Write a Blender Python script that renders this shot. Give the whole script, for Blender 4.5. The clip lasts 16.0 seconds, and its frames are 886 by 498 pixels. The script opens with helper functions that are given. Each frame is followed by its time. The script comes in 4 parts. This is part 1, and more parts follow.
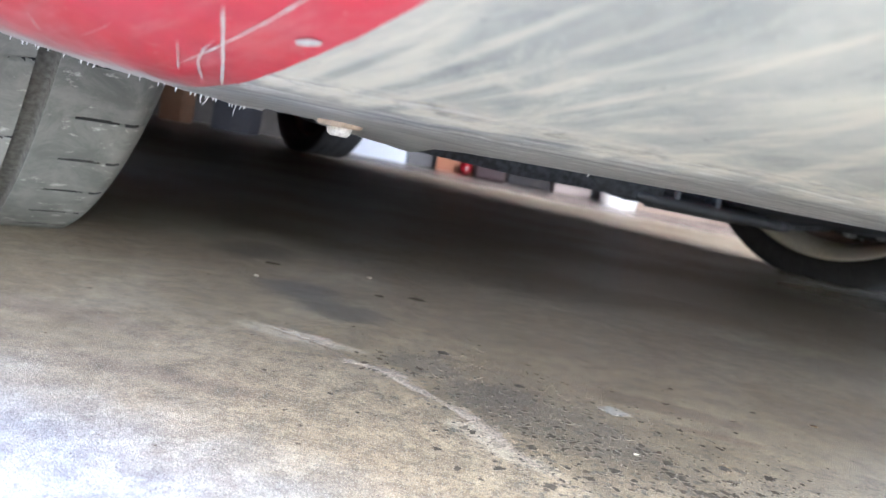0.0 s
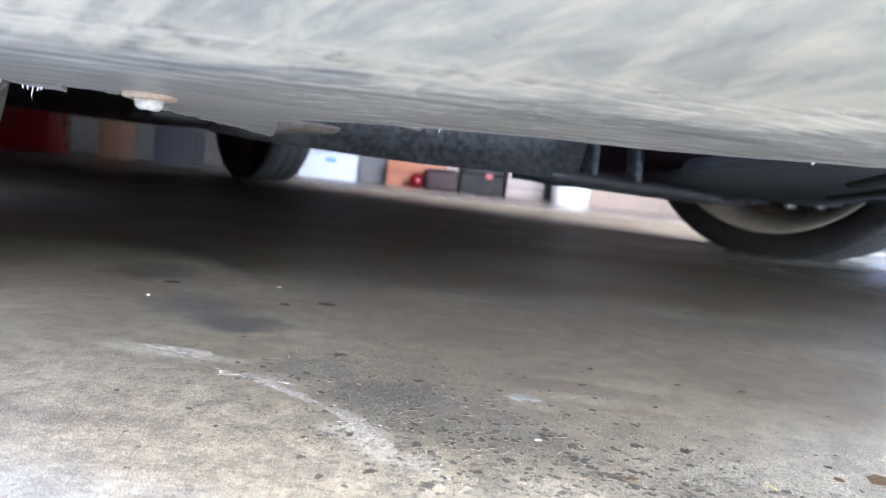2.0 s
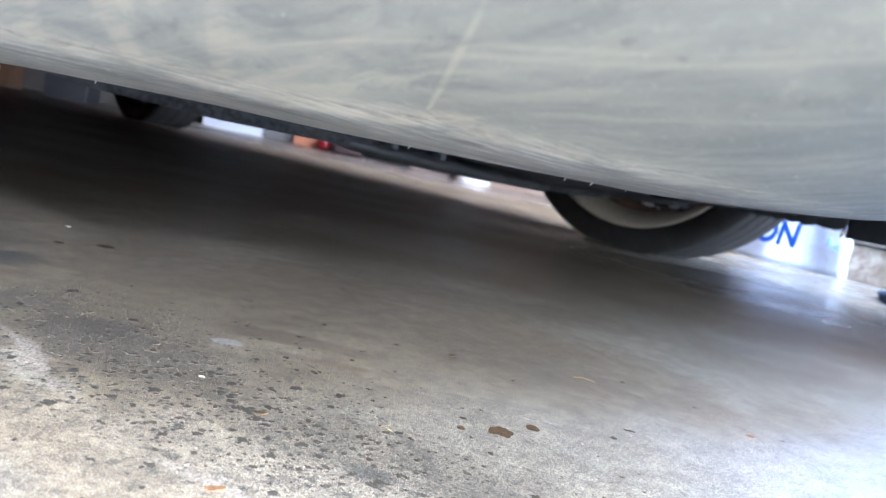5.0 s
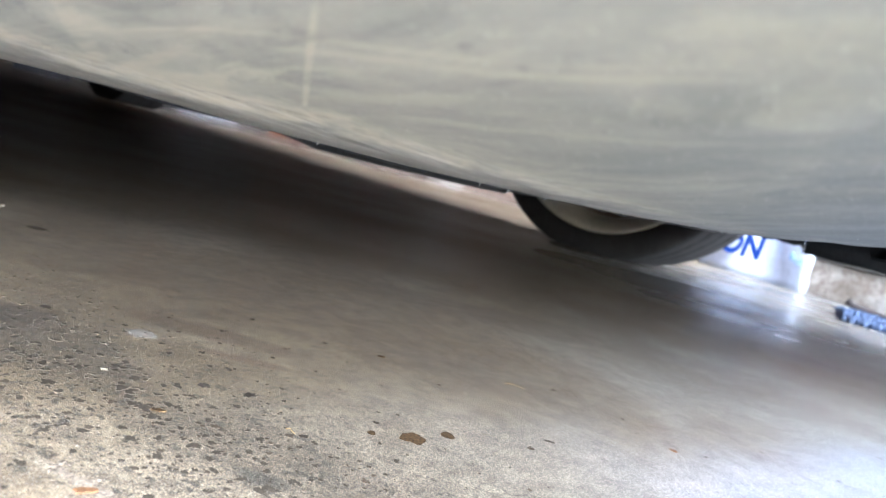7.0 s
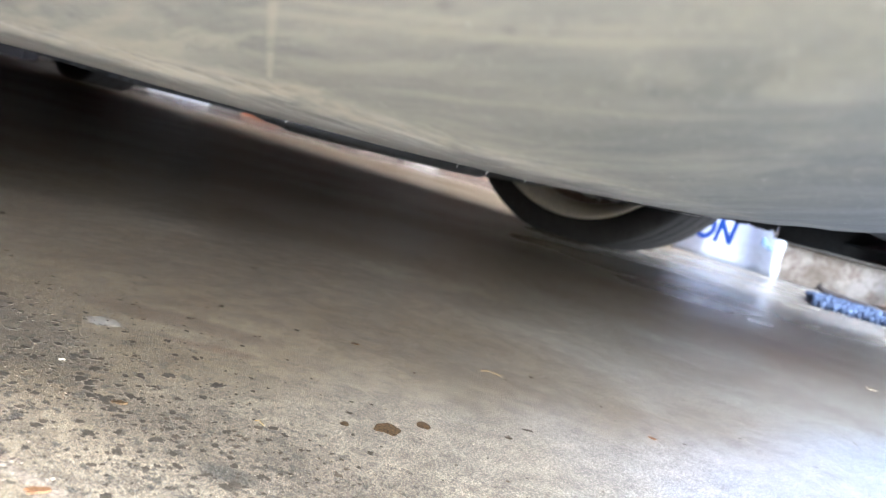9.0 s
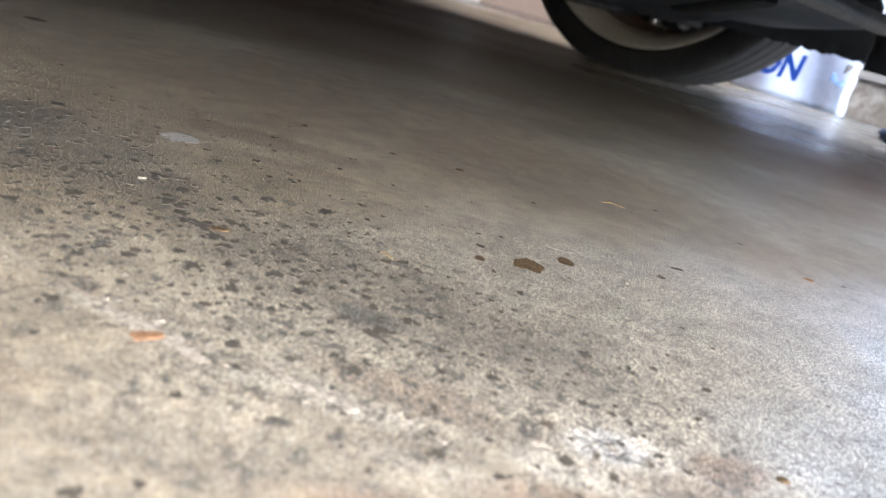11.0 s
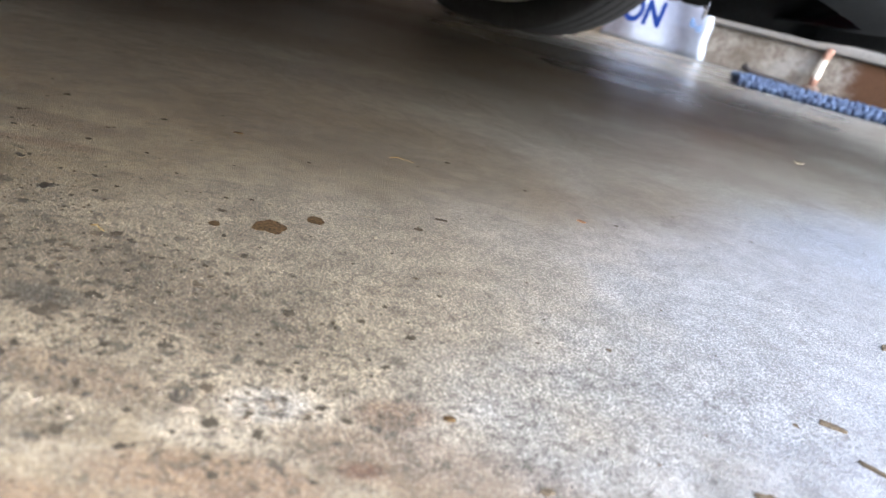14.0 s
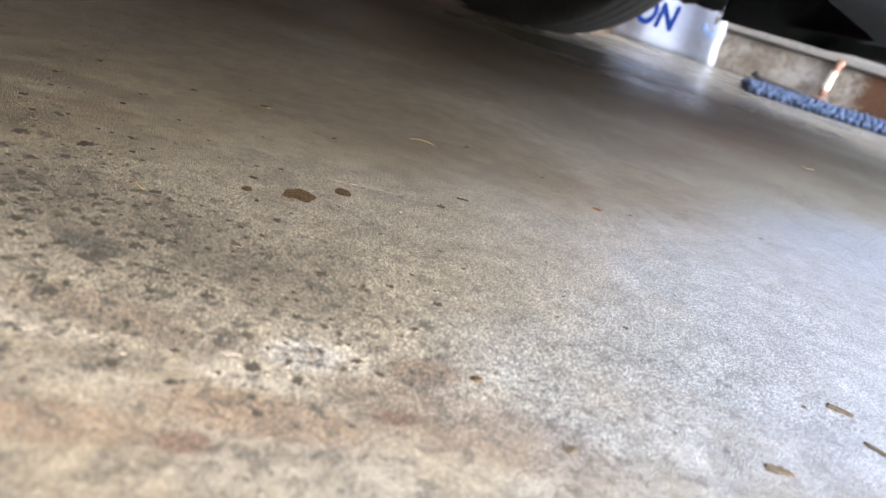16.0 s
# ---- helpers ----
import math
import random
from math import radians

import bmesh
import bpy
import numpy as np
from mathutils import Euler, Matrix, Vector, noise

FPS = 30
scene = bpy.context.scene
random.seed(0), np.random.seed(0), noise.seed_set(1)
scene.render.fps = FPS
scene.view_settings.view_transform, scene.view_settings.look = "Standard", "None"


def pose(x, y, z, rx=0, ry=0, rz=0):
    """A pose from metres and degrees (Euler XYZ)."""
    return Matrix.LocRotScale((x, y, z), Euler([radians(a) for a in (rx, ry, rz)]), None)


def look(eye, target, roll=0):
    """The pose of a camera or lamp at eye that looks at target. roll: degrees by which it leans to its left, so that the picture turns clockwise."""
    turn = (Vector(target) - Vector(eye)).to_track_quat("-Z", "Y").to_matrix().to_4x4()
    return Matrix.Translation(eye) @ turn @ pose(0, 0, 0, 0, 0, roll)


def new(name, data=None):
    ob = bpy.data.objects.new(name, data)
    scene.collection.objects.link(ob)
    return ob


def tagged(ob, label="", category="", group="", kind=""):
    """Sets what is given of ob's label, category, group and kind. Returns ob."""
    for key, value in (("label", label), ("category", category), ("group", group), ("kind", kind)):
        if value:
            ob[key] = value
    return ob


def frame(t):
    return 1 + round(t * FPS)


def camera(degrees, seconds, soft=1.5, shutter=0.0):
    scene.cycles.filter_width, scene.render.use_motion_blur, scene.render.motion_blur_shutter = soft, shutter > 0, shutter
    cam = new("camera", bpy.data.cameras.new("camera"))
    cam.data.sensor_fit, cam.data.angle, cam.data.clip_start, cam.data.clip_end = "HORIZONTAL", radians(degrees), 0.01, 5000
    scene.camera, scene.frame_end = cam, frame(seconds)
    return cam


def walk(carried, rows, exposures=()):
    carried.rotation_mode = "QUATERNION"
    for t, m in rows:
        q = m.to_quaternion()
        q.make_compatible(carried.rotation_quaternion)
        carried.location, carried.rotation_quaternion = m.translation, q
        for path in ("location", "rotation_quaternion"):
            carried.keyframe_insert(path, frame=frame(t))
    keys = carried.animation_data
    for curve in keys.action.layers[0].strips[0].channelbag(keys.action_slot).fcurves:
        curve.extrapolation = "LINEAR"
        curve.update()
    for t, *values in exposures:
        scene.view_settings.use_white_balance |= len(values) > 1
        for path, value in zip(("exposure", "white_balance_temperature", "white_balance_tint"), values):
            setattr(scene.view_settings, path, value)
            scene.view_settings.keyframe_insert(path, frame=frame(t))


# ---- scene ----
cam = camera(60.51, 16.0, soft=1.4)
cam.data.dof.use_dof, cam.data.dof.focus_distance, cam.data.dof.aperture_fstop = True, 0.26, 20.0
PATH = [
    (0, (-0.02337, -0.02789, 0.08967), (0.00377, 0.96509, -0.02551), 11.03),
    (0.5, (-0.02732, -0.01721, 0.08439), (-0.02993, 0.98094, 0.02368), 7.88),
    (1, (-0.01271, -0.00983, 0.07972), (-0.00344, 0.98789, 0.01294), 6.10),
    (1.5, (-0.00168, -0.00562, 0.07864), (0.04125, 0.98950, -0.01026), 5.64),
    (2, (0.01136, -0.00262, 0.07992), (0.08516, 0.99060, -0.00994), 5.85),
    (2.5, (0.00753, -0.01376, 0.08603), (0.06480, 0.98232, 0.01856), 5.86),
    (3, (0.03374, -0.01735, 0.08072), (0.11829, 0.97466, -0.01286), 7.24),
    (3.5, (0.04228, -0.01991, 0.08323), (0.14931, 0.96625, -0.04337), 7.58),
    (4, (0.07297, -0.02345, 0.08572), (0.23171, 0.95620, -0.03709), 10.04),
    (4.5, (0.08457, -0.02784, 0.09465), (0.27780, 0.94600, -0.02486), 10.71),
    (5, (0.08747, -0.03773, 0.09101), (0.28129, 0.93711, -0.01903), 11.88),
    (5.2, (0.08900, -0.03951, 0.08815), (0.28445, 0.93461, -0.02531), 11.81),
    (7.3, (0.11259, -0.03354, 0.09780), (0.34793, 0.93283, -0.00583), 15.35),
    (7.5, (0.11576, -0.03304, 0.09801), (0.35862, 0.93204, -0.00022), 15.36),
    (7.9, (0.11612, -0.03408, 0.09589), (0.36757, 0.92829, -0.00720), 15.53),
    (8, (0.11622, -0.03427, 0.09634), (0.37126, 0.92682, -0.00981), 15.91),
    (8.2, (0.11402, -0.03363, 0.09657), (0.36724, 0.92744, -0.01402), 15.66),
    (10.3, (0.10344, 0.01281, 0.07718), (0.38508, 0.95132, -0.12251), 15.25),
    (10.5, (0.09120, 0.02097, 0.07057), (0.34348, 0.95238, -0.19179), 15.53),
    (11, (0.09176, 0.02583, 0.06889), (0.35371, 0.93511, -0.25453), 15.57),
    (11.5, (0.10626, 0.02396, 0.06940), (0.41508, 0.91135, -0.27289), 15.30),
    (12, (0.11938, 0.02518, 0.07536), (0.46456, 0.89273, -0.28271), 14.39),
    (12.5, (0.12371, 0.02208, 0.08043), (0.48275, 0.88686, -0.27064), 13.49),
    (13, (0.13042, 0.02207, 0.08419), (0.50894, 0.88275, -0.25633), 12.98),
    (13.5, (0.13268, 0.02207, 0.08339), (0.51968, 0.88028, -0.25382), 13.26),
    (14, (0.13475, 0.01448, 0.07978), (0.52483, 0.87001, -0.26067), 14.46),
    (14.5, (0.13173, 0.01326, 0.07953), (0.51994, 0.86853, -0.26369), 14.79),
    (15, (0.12777, 0.01048, 0.07979), (0.51250, 0.86565, -0.26761), 15.90),
    (15.5, (0.12856, 0.00993, 0.07905), (0.51923, 0.86225, -0.26871), 16.71),
    (16, (0.12670, 0.00898, 0.07482), (0.51758, 0.86178, -0.27150), 17.17),
]
EXPOSURES = [(0, 3.05, 5100, 10), (2, 3.3, 4850, 10), (3.5, 3.35, 4800, 10), (4.5, 3.05, 4850, 10), (5, 2.98, 4850, 10), (7.5, 2.9, 5300, 10), (10.5, 2.65, 5400, 10), (11, 2.42, 5400, 10), (12, 2.2, 5350, 10), (13.5, 2.25, 5650, 10), (14.5, 2.05, 5750, 10), (16, 2.1, 5800, 10)]
walk(cam, [(t, look(eye, target, roll)) for t, eye, target, roll in PATH], EXPOSURES)

# ---- light ----
world = bpy.data.worlds.new("sky")
scene.world = world
world.use_nodes = True
wn = world.node_tree.nodes
sky = wn.new("ShaderNodeTexSky")
sky.sky_type, sky.sun_disc = "NISHITA", False
sky.sun_elevation, sky.sun_rotation = radians(36), radians(160)
sky.air_density, sky.dust_density, sky.ozone_density = 1.0, 3.0, 1.0
wn["Background"].inputs["Strength"].default_value = 0.15
world.node_tree.links.new(sky.outputs["Color"], wn["Background"].inputs["Color"])
sun_data = bpy.data.lights.new("sun", "SUN")
sun_data.energy, sun_data.angle, sun_data.color = 1.5, radians(68), (1.0, 0.97, 0.93)
sun = new("sun", sun_data)
sun.matrix_world = look((1.37, -3.77, 2.9), (0.0, 0.0, 0.0))


# ---- materials ----
class Nodes:
    """A material under construction: small helpers round its node tree."""

    def __init__(self, name, rough=0.6, metal=0.0):
        self.m = bpy.data.materials.new(name)
        self.m.use_nodes = True
        self.t = self.m.node_tree
        self.b = self.t.nodes["Principled BSDF"]
        self.b.inputs["Roughness"].default_value = rough
        self.b.inputs["Metallic"].default_value = metal
        self.co = self.t.nodes.new("ShaderNodeTexCoord").outputs["Object"]

    def put(self, socket, value):
        if isinstance(value, bpy.types.NodeSocket):
            self.t.links.new(value, socket)
        else:
            socket.default_value = (*value, 1.0) if isinstance(value, tuple) and len(value) == 3 and socket.type == "RGBA" else value

    def scaled(self, sx, sy, sz, rz=0.0):
        n = self.t.nodes.new("ShaderNodeMapping")
        n.inputs["Scale"].default_value = (sx, sy, sz)
        n.inputs["Rotation"].default_value = (0, 0, radians(rz))
        self.t.links.new(self.co, n.inputs["Vector"])
        return n.outputs[0]

    def drawn(self, along, across, angle):
        """Coordinates stretched along a direction in the ground plan."""
        turn, size = self.t.nodes.new("ShaderNodeMapping"), self.t.nodes.new("ShaderNodeMapping")
        turn.inputs["Rotation"].default_value = (0, 0, radians(-angle))
        size.inputs["Scale"].default_value = (along, across, 1)
        self.t.links.new(self.co, turn.inputs["Vector"])
        self.t.links.new(turn.outputs[0], size.inputs["Vector"])
        return size.outputs[0]

    def noise(self, scale, detail=4.0, rough=0.6, at=None, warp=0.0):
        n = self.t.nodes.new("ShaderNodeTexNoise")
        n.inputs["Scale"].default_value = scale
        n.inputs["Detail"].default_value = detail
        n.inputs["Roughness"].default_value = rough
        n.inputs["Distortion"].default_value = warp
        self.t.links.new(at or self.co, n.inputs["Vector"])
        return n.outputs["Fac"]

    def cells(self, scale, at=None):
        n = self.t.nodes.new("ShaderNodeTexVoronoi")
        n.inputs["Scale"].default_value = scale
        self.t.links.new(at or self.co, n.inputs["Vector"])
        return n.outputs["Distance"]

    def ramp(self, value, low, high, a=0.0, b=1.0):
        n = self.t.nodes.new("ShaderNodeMapRange")
        n.interpolation_type = "SMOOTHSTEP"
        for key, v in (("Value", value), ("From Min", low), ("From Max", high), ("To Min", a), ("To Max", b)):
            self.put(n.inputs[key], v)
        return n.outputs[0]

    def math(self, op, a, b=0.0):
        n = self.t.nodes.new("ShaderNodeMath")
        n.operation = op
        self.put(n.inputs[0], a), self.put(n.inputs[1], b)
        return n.outputs[0]

    def mix(self, fac, a, b, how="MIX"):
        n = self.t.nodes.new("ShaderNodeMix")
        n.data_type, n.blend_type = "RGBA", how
        self.put(n.inputs["Factor"], fac), self.put(n.inputs["A"], a), self.put(n.inputs["B"], b)
        return n.outputs["Result"]

    def stain(self, x, y, rx, ry, turn, ragged=0.6, wild=None):
        """A blot of its own outline: 1 inside the ellipse, fading over its ragged rim."""
        n = self.t.nodes.new("ShaderNodeMapping")
        n.vector_type = "TEXTURE"
        n.inputs["Location"].default_value = (x, y, 0)
        n.inputs["Rotation"].default_value = (0, 0, radians(turn))
        n.inputs["Scale"].default_value = (rx, ry, 1)
        self.t.links.new(self.co, n.inputs["Vector"])
        length = self.t.nodes.new("ShaderNodeVectorMath")
        length.operation = "LENGTH"
        self.t.links.new(n.outputs[0], length.inputs[0])
        off = self.math("MULTIPLY_ADD", wild, ragged)
        off.node.inputs[2].default_value = -ragged / 2
        return self.ramp(self.math("ADD", length.outputs["Value"], off), 0.55, 1.1, 1.0, 0.0)

    def bump(self, height, strength=0.3, distance=0.001):
        n = self.t.nodes.new("ShaderNodeBump")
        n.inputs["Strength"].default_value = strength
        n.inputs["Distance"].default_value = distance
        self.put(n.inputs["Height"], height)
        self.t.links.new(n.outputs[0], self.b.inputs["Normal"])

    def done(self, color, rough=None):
        self.put(self.b.inputs["Base Color"], color)
        if rough is not None:
            self.put(self.b.inputs["Roughness"], rough)
        return self.m


def plain(name, color, rough=0.6, metal=0.0, grain=40.0, spread=0.25, dirt=(0.12, 0.1, 0.08), dusty=0.25, shine=0.5):
    """A worn surface: its colour varied by grain and by soft dirt, with a fine relief."""
    n = Nodes(name, rough, metal)
    n.b.inputs["Specular IOR Level"].default_value = shine
    fine, broad = n.noise(grain * 6, 3), n.noise(grain * 0.35, 5)
    c = n.mix(n.ramp(fine, 0.3, 0.7), tuple(v * (1 - spread) for v in color), tuple(min(1, v * (1 + spread)) for v in color))
    c = n.mix(n.ramp(broad, 0.45, 0.75, 0.0, dusty), c, dirt)
    n.bump(fine, 0.15, 0.0006)
    return n.done(c, n.ramp(broad, 0.3, 0.7, max(0.05, rough - 0.12), min(1, rough + 0.12)))


def concrete():
    """Old power-floated concrete: smooth and grey, worn to tan grit along the crack, with oil, moss and flecks; some
    daylight and shade are tinted in.
    """
    n = Nodes("concrete_floor", 0.5)
    n.b.inputs["Specular IOR Level"].default_value = 0.5
    wild = n.noise(26, 7, 0.68)
    cloud, patch = n.noise(2.2, 6, 0.62, warp=0.5), n.noise(11, 8, 0.7, warp=0.7)
    grain, grit, crumb = n.noise(75, 9, 0.78), n.noise(800, 4, 0.75), n.noise(330, 5, 0.72)
    c = n.mix(n.ramp(cloud, 0.34, 0.66), (0.165, 0.128, 0.078), (0.285, 0.245, 0.175))
    c = n.mix(n.ramp(patch, 0.44, 0.66, 0, 0.65), c, (0.34, 0.303, 0.23))
    c = n.mix(n.ramp(patch, 0.46, 0.32, 0, 0.65), c, (0.15, 0.122, 0.085))
    drawn = n.noise(26, 7, 0.72, at=n.scaled(0.35, 1.6, 1, -18), warp=0.4)
    c = n.mix(n.ramp(drawn, 0.50, 0.70, 0, 0.32), c, (0.145, 0.122, 0.092))
    swirl = n.noise(60, 8, 0.78, at=n.scaled(0.5, 1.4, 1, 12), warp=0.8)
    c = n.mix(n.ramp(swirl, 0.54, 0.68, 0, 0.25), c, (0.40, 0.36, 0.275))
    # ground worn bare of its skin
    bare = n.stain(0.07, 0.115, 0.30, 0.085, -26, 0.9, wild)
    bare = n.math("MAXIMUM", bare, n.stain(-0.03, 0.21, 0.15, 0.055, -38, 1.0, wild))
    tan = n.mix(n.ramp(crumb, 0.36, 0.62), (0.235, 0.195, 0.138), (0.395, 0.345, 0.26))
    tan = n.mix(n.ramp(patch, 0.5, 0.62, 0, 0.5), tan, (0.22, 0.175, 0.12))
    c = n.mix(n.math("MULTIPLY", bare, 0.65), c, tan)
    # bleached skin towards the drive, its bluish daylight painted into the colour
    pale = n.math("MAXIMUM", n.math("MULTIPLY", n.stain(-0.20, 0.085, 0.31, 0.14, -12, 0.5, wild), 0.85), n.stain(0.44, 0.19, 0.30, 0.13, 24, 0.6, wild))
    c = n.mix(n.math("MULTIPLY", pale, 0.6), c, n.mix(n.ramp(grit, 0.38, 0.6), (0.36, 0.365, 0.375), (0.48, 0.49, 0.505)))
    # skin rubbed to a pale, pitted grey round the oil spots
    rubbed = n.stain(0.23, 0.185, 0.20, 0.095, 8, 0.7, wild)
    c = n.mix(n.math("MULTIPLY", rubbed, 0.5), c, n.mix(n.ramp(grit, 0.38, 0.6), (0.36, 0.335, 0.285), (0.50, 0.47, 0.415)))
    # oil-dark, rusty and mossy blots
    for x, y, rx, ry, turn, tint, much in (
        (-0.140, 0.515, 0.034, 0.045, 0, (0.03, 0.024, 0.017), 0.85), (-0.09, 0.41, 0.027, 0.032, 0, (0.07, 0.074, 0.082), 0.65), (-0.058, 0.372, 0.030, 0.024, -10, (0.055, 0.053, 0.052), 0.8), (-0.012, 0.296, 0.024, 0.016, -10, (0.10, 0.09, 0.078), 0.65),
        (0.018, 0.270, 0.026, 0.021, -20, (0.085, 0.066, 0.05), 0.8), (-0.30, 0.62, 0.26, 0.13, 10, (0.05, 0.058, 0.022), 0.8), (0.035, 0.25, 0.055, 0.032, -35, (0.11, 0.10, 0.08), 0.6),
        (0.13, 0.18, 0.07, 0.024, -30, (0.14, 0.122, 0.10), 0.5), (0.10, 0.30, 0.05, 0.012, -15, (0.12, 0.085, 0.055), 0.6), (0.11, 0.272, 0.02, 0.006, -10, (0.13, 0.075, 0.045), 0.6), (0.19, 0.11, 0.035, 0.012, -25, (0.19, 0.13, 0.085), 0.5),
        (0.30, 0.48, 0.18, 0.04, -5, (0.13, 0.11, 0.08), 0.6), (0.62, 0.62, 0.12, 0.035, -20, (0.11, 0.11, 0.10), 0.5), (0.12, 0.125, 0.012, 0.008, 0, (0.20, 0.17, 0.13), 0.6), (0.055, 0.128, 0.016, 0.008, 10, (0.25, 0.19, 0.13), 0.5),
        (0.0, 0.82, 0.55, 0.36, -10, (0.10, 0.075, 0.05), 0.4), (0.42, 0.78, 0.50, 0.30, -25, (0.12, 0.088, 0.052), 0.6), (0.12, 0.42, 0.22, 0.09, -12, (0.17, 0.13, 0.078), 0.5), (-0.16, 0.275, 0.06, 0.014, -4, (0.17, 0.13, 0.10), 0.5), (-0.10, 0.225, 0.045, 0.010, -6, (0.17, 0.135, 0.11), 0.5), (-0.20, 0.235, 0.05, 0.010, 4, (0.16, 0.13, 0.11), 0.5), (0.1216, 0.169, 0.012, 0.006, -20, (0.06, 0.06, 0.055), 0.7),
    ):
        c = n.mix(n.math("MULTIPLY", n.stain(x, y, rx, ry, turn, 1.2, wild), much), c, tint)
    # broad dark blot standing in for the shade under the car
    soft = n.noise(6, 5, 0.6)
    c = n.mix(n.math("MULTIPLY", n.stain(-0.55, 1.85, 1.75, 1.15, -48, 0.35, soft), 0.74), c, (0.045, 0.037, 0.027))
    # brown film over the worn ground beside the crack
    c = n.mix(n.stain(0.07, 0.24, 0.24, 0.15, -25, 0.6, soft), c, n.mix(1.0, c, (1.03, 0.985, 0.88), "MULTIPLY"))
    # small dirt of every day
    dapple = n.noise(38, 7, 0.75, warp=0.6)
    c = n.mix(n.ramp(dapple, 0.50, 0.66, 0, 0.32), c, (0.13, 0.108, 0.08))
    # mortar smears beside the crack
    for x, y, rx, ry, turn, much in ((-0.075, 0.306, 0.030, 0.013, -12, 0.85), (-0.05, 0.300, 0.018, 0.007, -6, 0.8), (-0.03, 0.279, 0.012, 0.005, -10, 0.8), (0.008, 0.224, 0.018, 0.010, -38, 0.8), (0.022, 0.207, 0.018, 0.009, -30, 0.7), (0.166, 0.130, 0.013, 0.009, 8, 0.95), (0.152, 0.121, 0.012, 0.006, -10, 0.8), (0.115, 0.134, 0.014, 0.006, -25, 0.8), (0.098, 0.139, 0.006, 0.004, 0, 0.7), (0.07, 0.157, 0.012, 0.004, -38, 0.7), (0.13, 0.118, 0.02, 0.006, -20, 0.6)):
        rough = n.math("MULTIPLY", n.stain(x, y, rx * .9, ry * .7, turn, 1.5, wild), n.ramp(crumb, 0.34, 0.52, 0.55, 1.0))
        c = n.mix(n.math("MULTIPLY", rough, much * 0.8), c, (0.47, 0.42, 0.33))
    for x, y, rx, ry, turn, tint, much in ((0.161, 0.131, 0.010, 0.006, 5, (0.58, 0.56, 0.52), 0.6), (0.148, 0.124, 0.012, 0.005, -12, (0.52, 0.47, 0.38), 0.55), (0.185, 0.128, 0.010, 0.006, 0, (0.17, 0.10, 0.055), 0.6), (0.150, 0.112, 0.024, 0.007, -14, (0.24, 0.15, 0.085), 0.6),
                                           (0.128, 0.140, 0.022, 0.007, -25, (0.18, 0.125, 0.08), 0.55), (0.120, 0.108, 0.020, 0.006, -8, (0.27, 0.17, 0.10), 0.5), (0.175, 0.112, 0.006, 0.003, 0, (0.15, 0.07, 0.04), 0.7), (0.139, 0.104, 0.005, 0.003, 0, (0.16, 0.075, 0.04), 0.7)):
        c = n.mix(n.math("MULTIPLY", n.stain(x, y, rx, ry, turn, 1.4, wild), much), c, tint)
    # dark flecks spattered along the crack, thinning out from it
    band = n.math("MAXIMUM", n.stain(0.08, 0.205, 0.19, 0.07, -40, 0.8, wild), n.math("MULTIPLY", n.stain(0.08, 0.20, 0.27, 0.11, -32, 0.8, wild), 0.55))
    coarse, small = n.noise(190, 4, 0.6, warp=0.5), n.noise(380, 4, 0.62, warp=0.4)
    c = n.mix(n.math("MULTIPLY", n.ramp(coarse, 0.565, 0.625), n.math("MULTIPLY", band, 0.85)), c, (0.06, 0.049, 0.034))
    c = n.mix(n.math("MULTIPLY", n.ramp(small, 0.56, 0.63), n.math("MULTIPLY", band, 0.75)), c, (0.075, 0.062, 0.044))
    # smooth sealed floor at the back of the garage
    sealed = n.stain(1.1, 4.7, 2.7, 1.8, -8, 0.3, wild)
    c = n.mix(n.math("MULTIPLY", sealed, 0.7), c, (0.35, 0.30, 0.295))
    # shade painted over the floor at the back left of the garage
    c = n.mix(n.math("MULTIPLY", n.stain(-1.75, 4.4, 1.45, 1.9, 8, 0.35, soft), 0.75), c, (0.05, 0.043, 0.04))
    # blue sky light painted into the floor's tint towards the plinth
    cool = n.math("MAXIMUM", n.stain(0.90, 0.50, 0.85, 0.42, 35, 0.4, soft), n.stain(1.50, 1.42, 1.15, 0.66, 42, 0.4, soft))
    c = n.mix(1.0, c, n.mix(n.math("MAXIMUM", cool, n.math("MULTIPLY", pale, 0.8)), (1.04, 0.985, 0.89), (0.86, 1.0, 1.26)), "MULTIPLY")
    # coarse and fine grain, pits and sand
    c = n.mix(n.math("SUBTRACT", 0.72, n.math("MULTIPLY", cool, 0.42)), c, n.ramp(grain, 0.32, 0.68, 0.45, 1.55), "MULTIPLY")
    pits, sand = n.cells(1950), n.noise(1500, 2, 0.6)
    sandy = n.math("MAXIMUM", n.math("MAXIMUM", cool, rubbed), n.math("MAXIMUM", n.math("MULTIPLY", bare, 0.35), 0.22))
    c = n.mix(n.math("MULTIPLY", sandy, 0.9), c, n.ramp(pits, 0.22, 0.60, 1.80, 0.48), "MULTIPLY")
    c = n.mix(n.math("MULTIPLY", n.ramp(n.cells(420), 0.20, 0.10), n.ramp(grit, 0.36, 0.52, 0.3, 0.8)), c, (0.075, 0.066, 0.055))
    c = n.mix(n.ramp(sand, 0.54, 0.61, 0, 0.35), c, (0.14, 0.122, 0.10))
    c = n.mix(n.ramp(sand, 0.45, 0.36, 0, 0.4), c, (0.55, 0.52, 0.45))
    relief = n.math("ADD", n.math("MULTIPLY", grit, 0.6), n.math("MULTIPLY", n.math("MULTIPLY", crumb, bare), 1.6))
    n.bump(n.math("ADD", relief, n.math("MULTIPLY", n.ramp(pits, 0.2, 0.6), -0.6)), 0.7, 0.0007)
